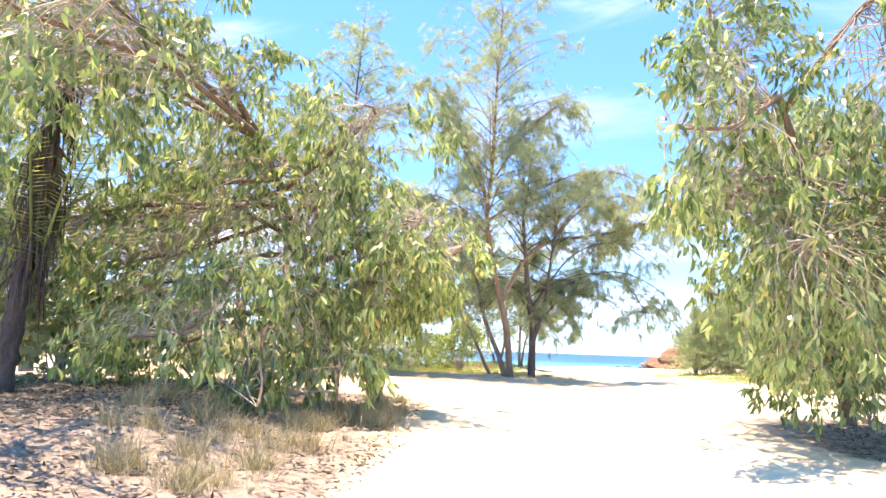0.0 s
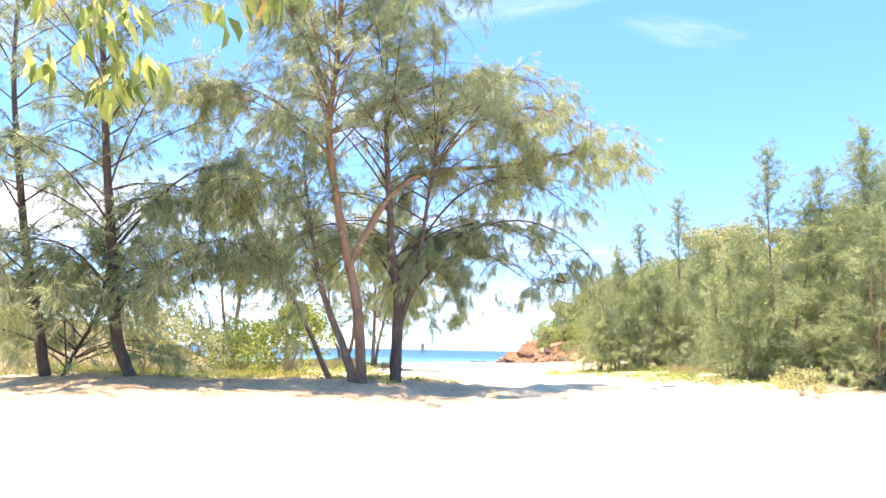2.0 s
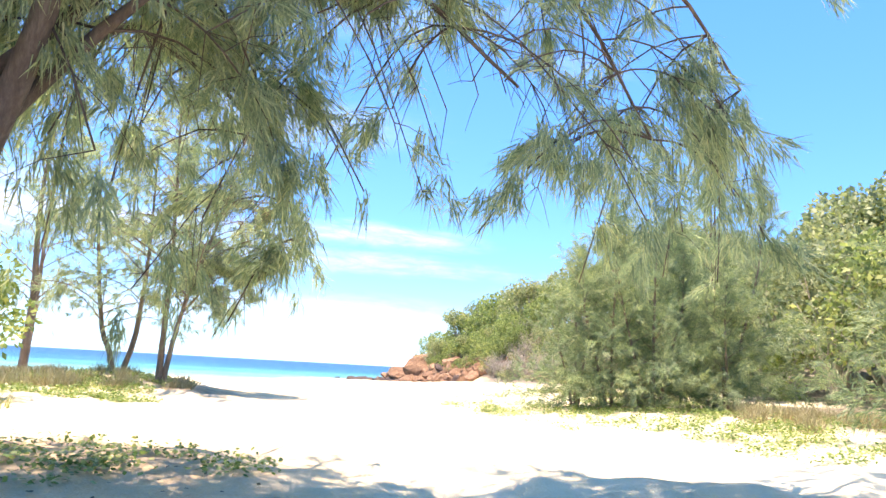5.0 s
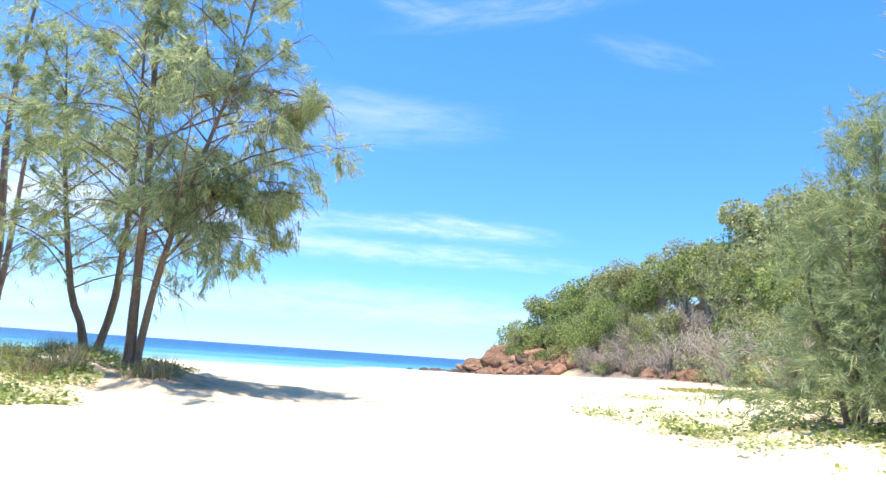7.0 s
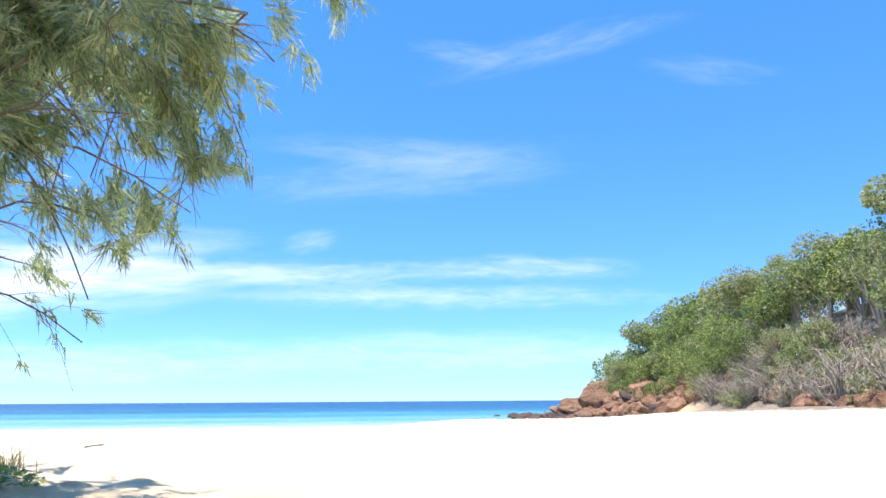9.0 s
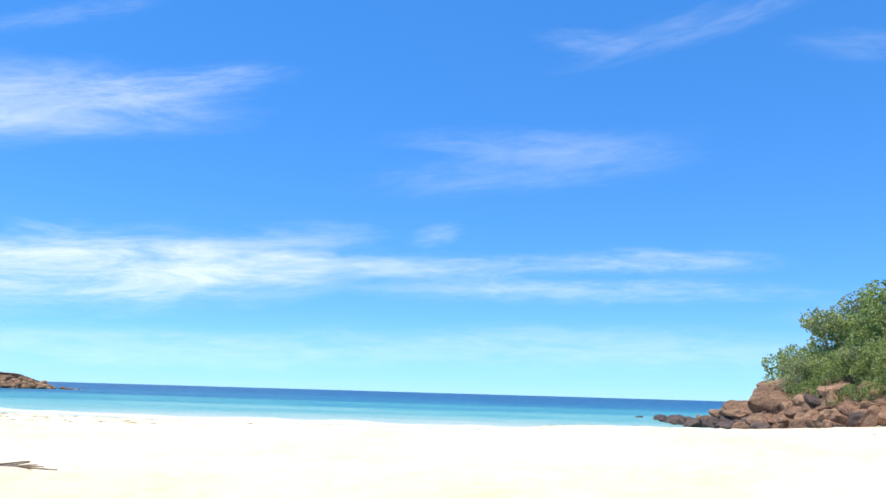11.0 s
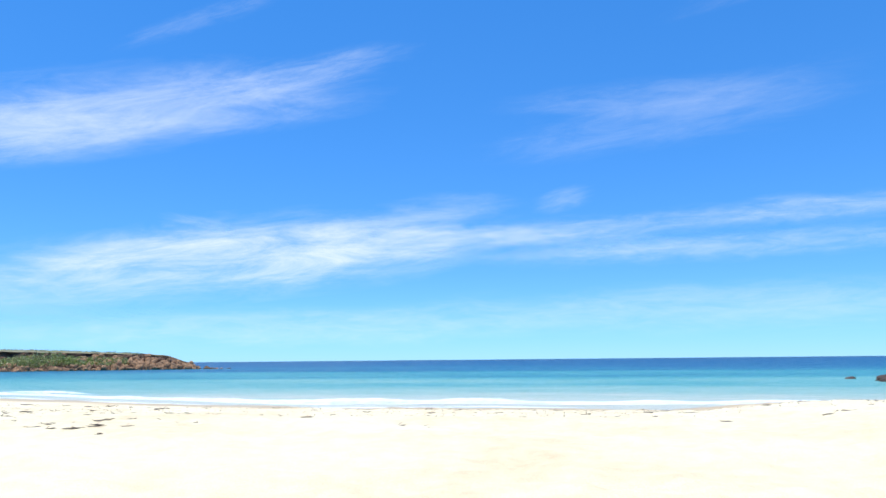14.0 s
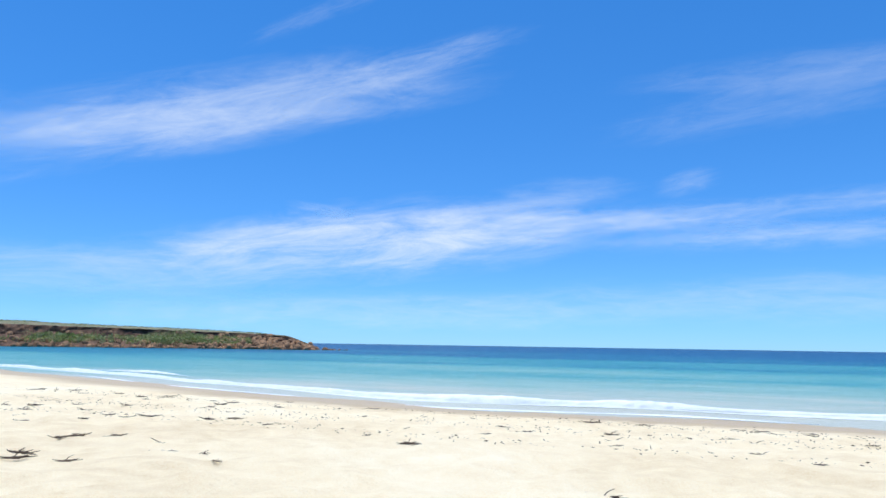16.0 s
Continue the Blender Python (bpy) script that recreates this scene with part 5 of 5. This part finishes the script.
vines(16000, [(21.5, 49.0, 4.0, 0.5), (28, 54.5, 4, 0.6), (12.2, 38.8, 0.5, 1.4), (12.5, 40.8, 0.55, 1.5), (13.4, 42.9, 0.9, 0.7), (15.6, 45.2, 1.8, 0.5), (11.9, 36.2, 0.35, 0.9)], 117, size=0.045, thin=0.15)
vines(80000, [(14.2, 36.0, 1.5, 3.5), (13.7, 32.0, 1.2, 3.0), (14.6, 29.6, 1.4, 2.2), (13.6, 39.6, 1.3, 1.8), (18.5, 40, 3, 5), (19, 30, 3.5, 4), (17, 34.5, 2.5, 2.5)], 111, size=0.05, thin=-0.15)
vines(45000, [(2.6, 43.6, 2.6, 2.4), (3.8, 46.6, 2.6, 2.6), (1.0, 46.5, 2.5, 3.0), (4.4, 41.6, 1.0, 1.0)], 113)
vines(15000, [(3.6, 30.4, 1.7, 0.9), (4.6, 31.0, 1.6, 0.7), (2.0, 31.4, 1.8, 0.8), (3.4, 28.7, 0.5, 0.4), (-2.4, 30.8, 3.0, 0.9)], 115, size=0.045)


def blades(name, n, zones, seed, height, width, material, label, category, clumped=0.0, lean=0.35):
    rng = np.random.default_rng(seed)
    x, y = on_ground(rng, n, zones)
    if clumped:
        cx, cy = on_ground(rng, max(3, n // 130), zones)
        pick = rng.integers(0, len(cx), n)
        x, y = cx[pick] + rng.normal(0, clumped, n), cy[pick] + rng.normal(0, clumped, n)
    at = np.stack([x, y, ground_z(x, y) - 0.03], -1)
    go = unit(rng.normal(0, lean, (n, 3)) + [0, 0, 1])
    h = height * rng.uniform(0.5, 1.2, (n, 1))
    side = unit(np.cross(go, rng.standard_normal((n, 3)))) * width
    mid, tip = at + go * h * 0.55, at + go * h * 0.95 + go * [1, 1, 0] * h * 0.45
    v = np.stack([at - side, at + side, mid - side * 0.7, mid + side * 0.7, tip], 1).reshape(-1, 3)
    i = np.arange(n)[:, None] * 5
    ob = part(name, (v, np.concatenate([i + [0, 1, 3], i + [0, 3, 2], i + [2, 3, 4]], 1).reshape(-1, 3)), material)
    tagged(ob, label, category, kind="stuff")


blades("dune_grass", 28000, [(-3, 35.5, 4.5, 3.0), (-9, 37, 6, 5), (0.4, 36.0, 1.8, 2.6), (-2, 40, 4, 4), (-12, 44, 9, 8), (2.2, 37.5, 0.9, 1.5), (-8, 48, 6, 6)], 121, 0.3, 0.011, GRASS, "pale green dune grass behind the trees", "grass")
blades("dune_grass", 16000, [(0.5, 49, 4, 5), (3.4, 48.8, 1.8, 1.6), (2.0, 45.0, 2.4, 2.0), (3.4, 44.6, 1.6, 1.3), (4.8, 45.0, 1.2, 1.2)], 122, 0.4, 0.008, DRY_GRASS, "dry straw-coloured grass on the mound", "grass", 0.14)
blades("dry_grass", 7000, [(-2.2, 6.6, 1.0, 1.4), (-1.2, 10.6, 0.8, 1.6), (-1.3, 13.6, 0.8, 1.6), (-2.6, 9.0, 1.4, 2.0)], 123, 0.34, 0.004, DRY_GRASS, "dry grass tufts beside the track", "grass", 0.09)
blades("dry_grass", 5000, [(15.2, 27.8, 1.0, 1.2), (13.7, 28.9, 0.5, 0.8), (17, 34, 2, 3)], 124, 0.4, 0.005, DRY_GRASS, "pale dry grass below young casuarinas", "grass", 0.1)
blades("dune_grass", 14000, [(27, 55, 5, 1.8), (33, 61, 3, 2.5), (24, 50.5, 3, 1.2)], 125, 0.2, 0.008, GRASS, "green grass strip below the headland", "grass")


def litter(n, zones, seed, name="leaf_litter", material=None, label="brown fallen leaves under the acacias", category="leaf litter", size=1.0):
    rng = np.random.default_rng(seed)
    x, y = on_ground(rng, n, zones)
    at = np.stack([x, y, ground_z(x, y) + rng.uniform(0.015, 0.05, n)], -1)
    go = unit(rng.standard_normal((n, 3)) * [1, 1, 0.2])
    side = unit(np.cross(go, rng.normal(0, 0.4, (n, 3)) + [0, 0, 1]))
    ln = rng.uniform(0.05, 0.12, (n, 1)) * size
    v = np.stack([at, at + go * ln * 0.5 - side * 0.013, at + go * ln, at + go * ln * 0.5 + side * 0.013], 1).reshape(-1, 3)
    i = np.arange(n)[:, None] * 4
    ob = part(name, (v, np.concatenate([i + [0, 1, 2], i + [0, 2, 3]], 1).reshape(-1, 3)), material or LITTER)
    tagged(ob, label, category, kind="stuff")


litter(2600, [(-8, 87.4, 26, 0.7), (-6, 84.0, 24, 0.9), (-4, 81, 16, 0.6), (12, 86.4, 14, 0.7)], 135, "weed_crumbs", WRACK, "dark crumbs of dried weed on pale sand", "seaweed", 0.75)
litter(1200, [(1.5, 26.5, 4.0, 3.0), (-3.0, 28.5, 3.0, 2.4), (4.0, 30.0, 2.0, 2.0)], 133, label="brown fallen twigs under the casuarinas", size=0.55)
litter(20000, [(-2.6, 8.5, 2.2, 4.0), (-2.0, 13.5, 1.8, 3.0), (-5.5, 11, 3, 5), (7.4, 10.0, 1.6, 2.6)], 131)


# ---- things washed up ----
def wrack(seed):
    """A flat tangle of dried weed and sticks."""
    rng = np.random.default_rng(seed)
    pile = Pile()
    for _ in range(12):
        a = rng.normal(0, 0.11, 3) * [1.6, 0.7, 0] + [0, 0, 0.02]
        w = unit(rng.standard_normal(3) * [1.6, 0.8, 0.12])
        tube(pile, curve_through([a, a + w * 0.18 + rng.normal(0, 0.03, 3) * [1, 1, 0.4], a + w * 0.36], 0.12), 0.024, 0.008, 3)
    ob = part("seaweed_clump", pile.arrays(), WRACK)
    return tagged(ob, "dark dried seaweed clump on pale sand", "seaweed", "washed-up seaweed")


rng = np.random.default_rng(141)
weeds = [wrack(142 + i) for i in range(4)]
beds = [[], [], [], []]
for _ in range(290):
    x = rng.uniform(-30, 32)
    y = float(rng.choice([rng.normal(87.3, 1.0), rng.normal(83, 1.8), rng.uniform(74, 88)]))
    size = rng.uniform(0.2, 0.5)
    if rng.uniform() < 0.28:
        x, y, size = rng.uniform(-15, -1), rng.uniform(75, 82.5), rng.uniform(0.3, 0.62)
    beds[int(rng.integers(0, 4))].append((x, y, rng.uniform(-60, 60), size))
for ob, rows in zip(weeds, beds):
    stand(ob, rows)


def driftwood(place, seed, length):
    rng = np.random.default_rng(seed)
    pile = Pile()
    for j in range(5):
        a = rng.normal(0, 0.08, 3) * [2, 1, 0.3]
        s = 1 if j == 0 else rng.uniform(0.3, 0.7)
        tube(pile, curve_through([a, a + np.array([0.5 * length * s, rng.normal(0, 0.15), 0.02]), a + np.array([length * s, rng.normal(0, 0.25), rng.uniform(0, 0.03)])], 0.1), 0.03 * s, 0.008, 5)
    ob = part("driftwood", pile.arrays(), BARK, smooth=True)
    move(ob, *place, 1.0, 0.02)
    tagged(ob, "brown dry driftwood branch lying on the sand", "driftwood")


driftwood((3.25, 58.7, 45), 151, 0.95)


# ---- the cycad at the start ----
def cycad(place, seed):
    """A stout dark trunk wrapped in old leaf bases, with long arching comb-like fronds."""
    rng = np.random.default_rng(seed)
    trunk, ribs, skirt, at, way = Pile(), Pile(), Pile(), [], []
    tube(trunk, curve_through([(0, 0, -0.2), (0.06, 0.02, 1.2), (0.22, 0.05, 3.0), (0.3, 0.05, 5.2)], 0.12), 0.16, 0.13, 12, 0.14, rng)
    for _ in range(170):
        a, z = rng.uniform(0, 6.28), rng.uniform(1.9, 5.3)
        o = np.array([math.cos(a), math.sin(a), 0])
        c = np.array([0.07 * z, 0.04, z])
        tube(skirt, np.array([c + o * 0.1, c + o * rng.uniform(0.22, 0.36) + [0, 0, -0.25], c + o * rng.uniform(0.2, 0.42) + [0, 0, -rng.uniform(0.6, 1.0)]]), 0.035, 0.008, 4)
    for j in range(19):
        az, low = j * 2.4 + 0.35, j % 3 == 0
        o = np.array([math.cos(az), math.sin(az), 0])
        c = np.array([0.25, 0.04, 1.7 if low else 4.9])
        up, far = (3.6, 2.6) if low else (rng.uniform(0.6, 1.6), rng.uniform(2.0, 2.8))
        rib = curve_through([c, c + o * far * 0.3 + [0, 0, up * 0.6], c + o * far * 0.68 + [0, 0, up], c + o * far + [0, 0, up * 0.98]], 0.06)
        tube(ribs, rib[::2], 0.03, 0.006, 4)
        t = unit(np.gradient(rib, axis=0))
        s = unit(np.cross(t, [0, 0, 1.0]))
        for sign in (1, -1):
            at.append(rib[6:]), way.append(unit(s[6:] * sign + t[6:] * 0.6) * 2.2)
    thing = empty("cycad", place)
    part("trunk", trunk.arrays(), DARK_BARK, thing, smooth=True)
    part("dead_fronds", skirt.arrays(), DARK_BARK, thing, "shaggy dark skirt of old leaf stalks")
    part("ribs", ribs.arrays(), VINE_LEAF, thing)
    part("fronds", leaves(rng, np.concatenate(at), np.concatenate(way), 0.34, 0.02, 0.05, 0.35, 0.0), BROADLEAF, thing, "arching comb-like green fronds")
    tagged(thing, "tall shaggy dark-trunked cycad with arching comb-like fronds", "cycad")


cycad((-6.75, 10.9, float(ground_z(-6.75, 10.9))), 161)
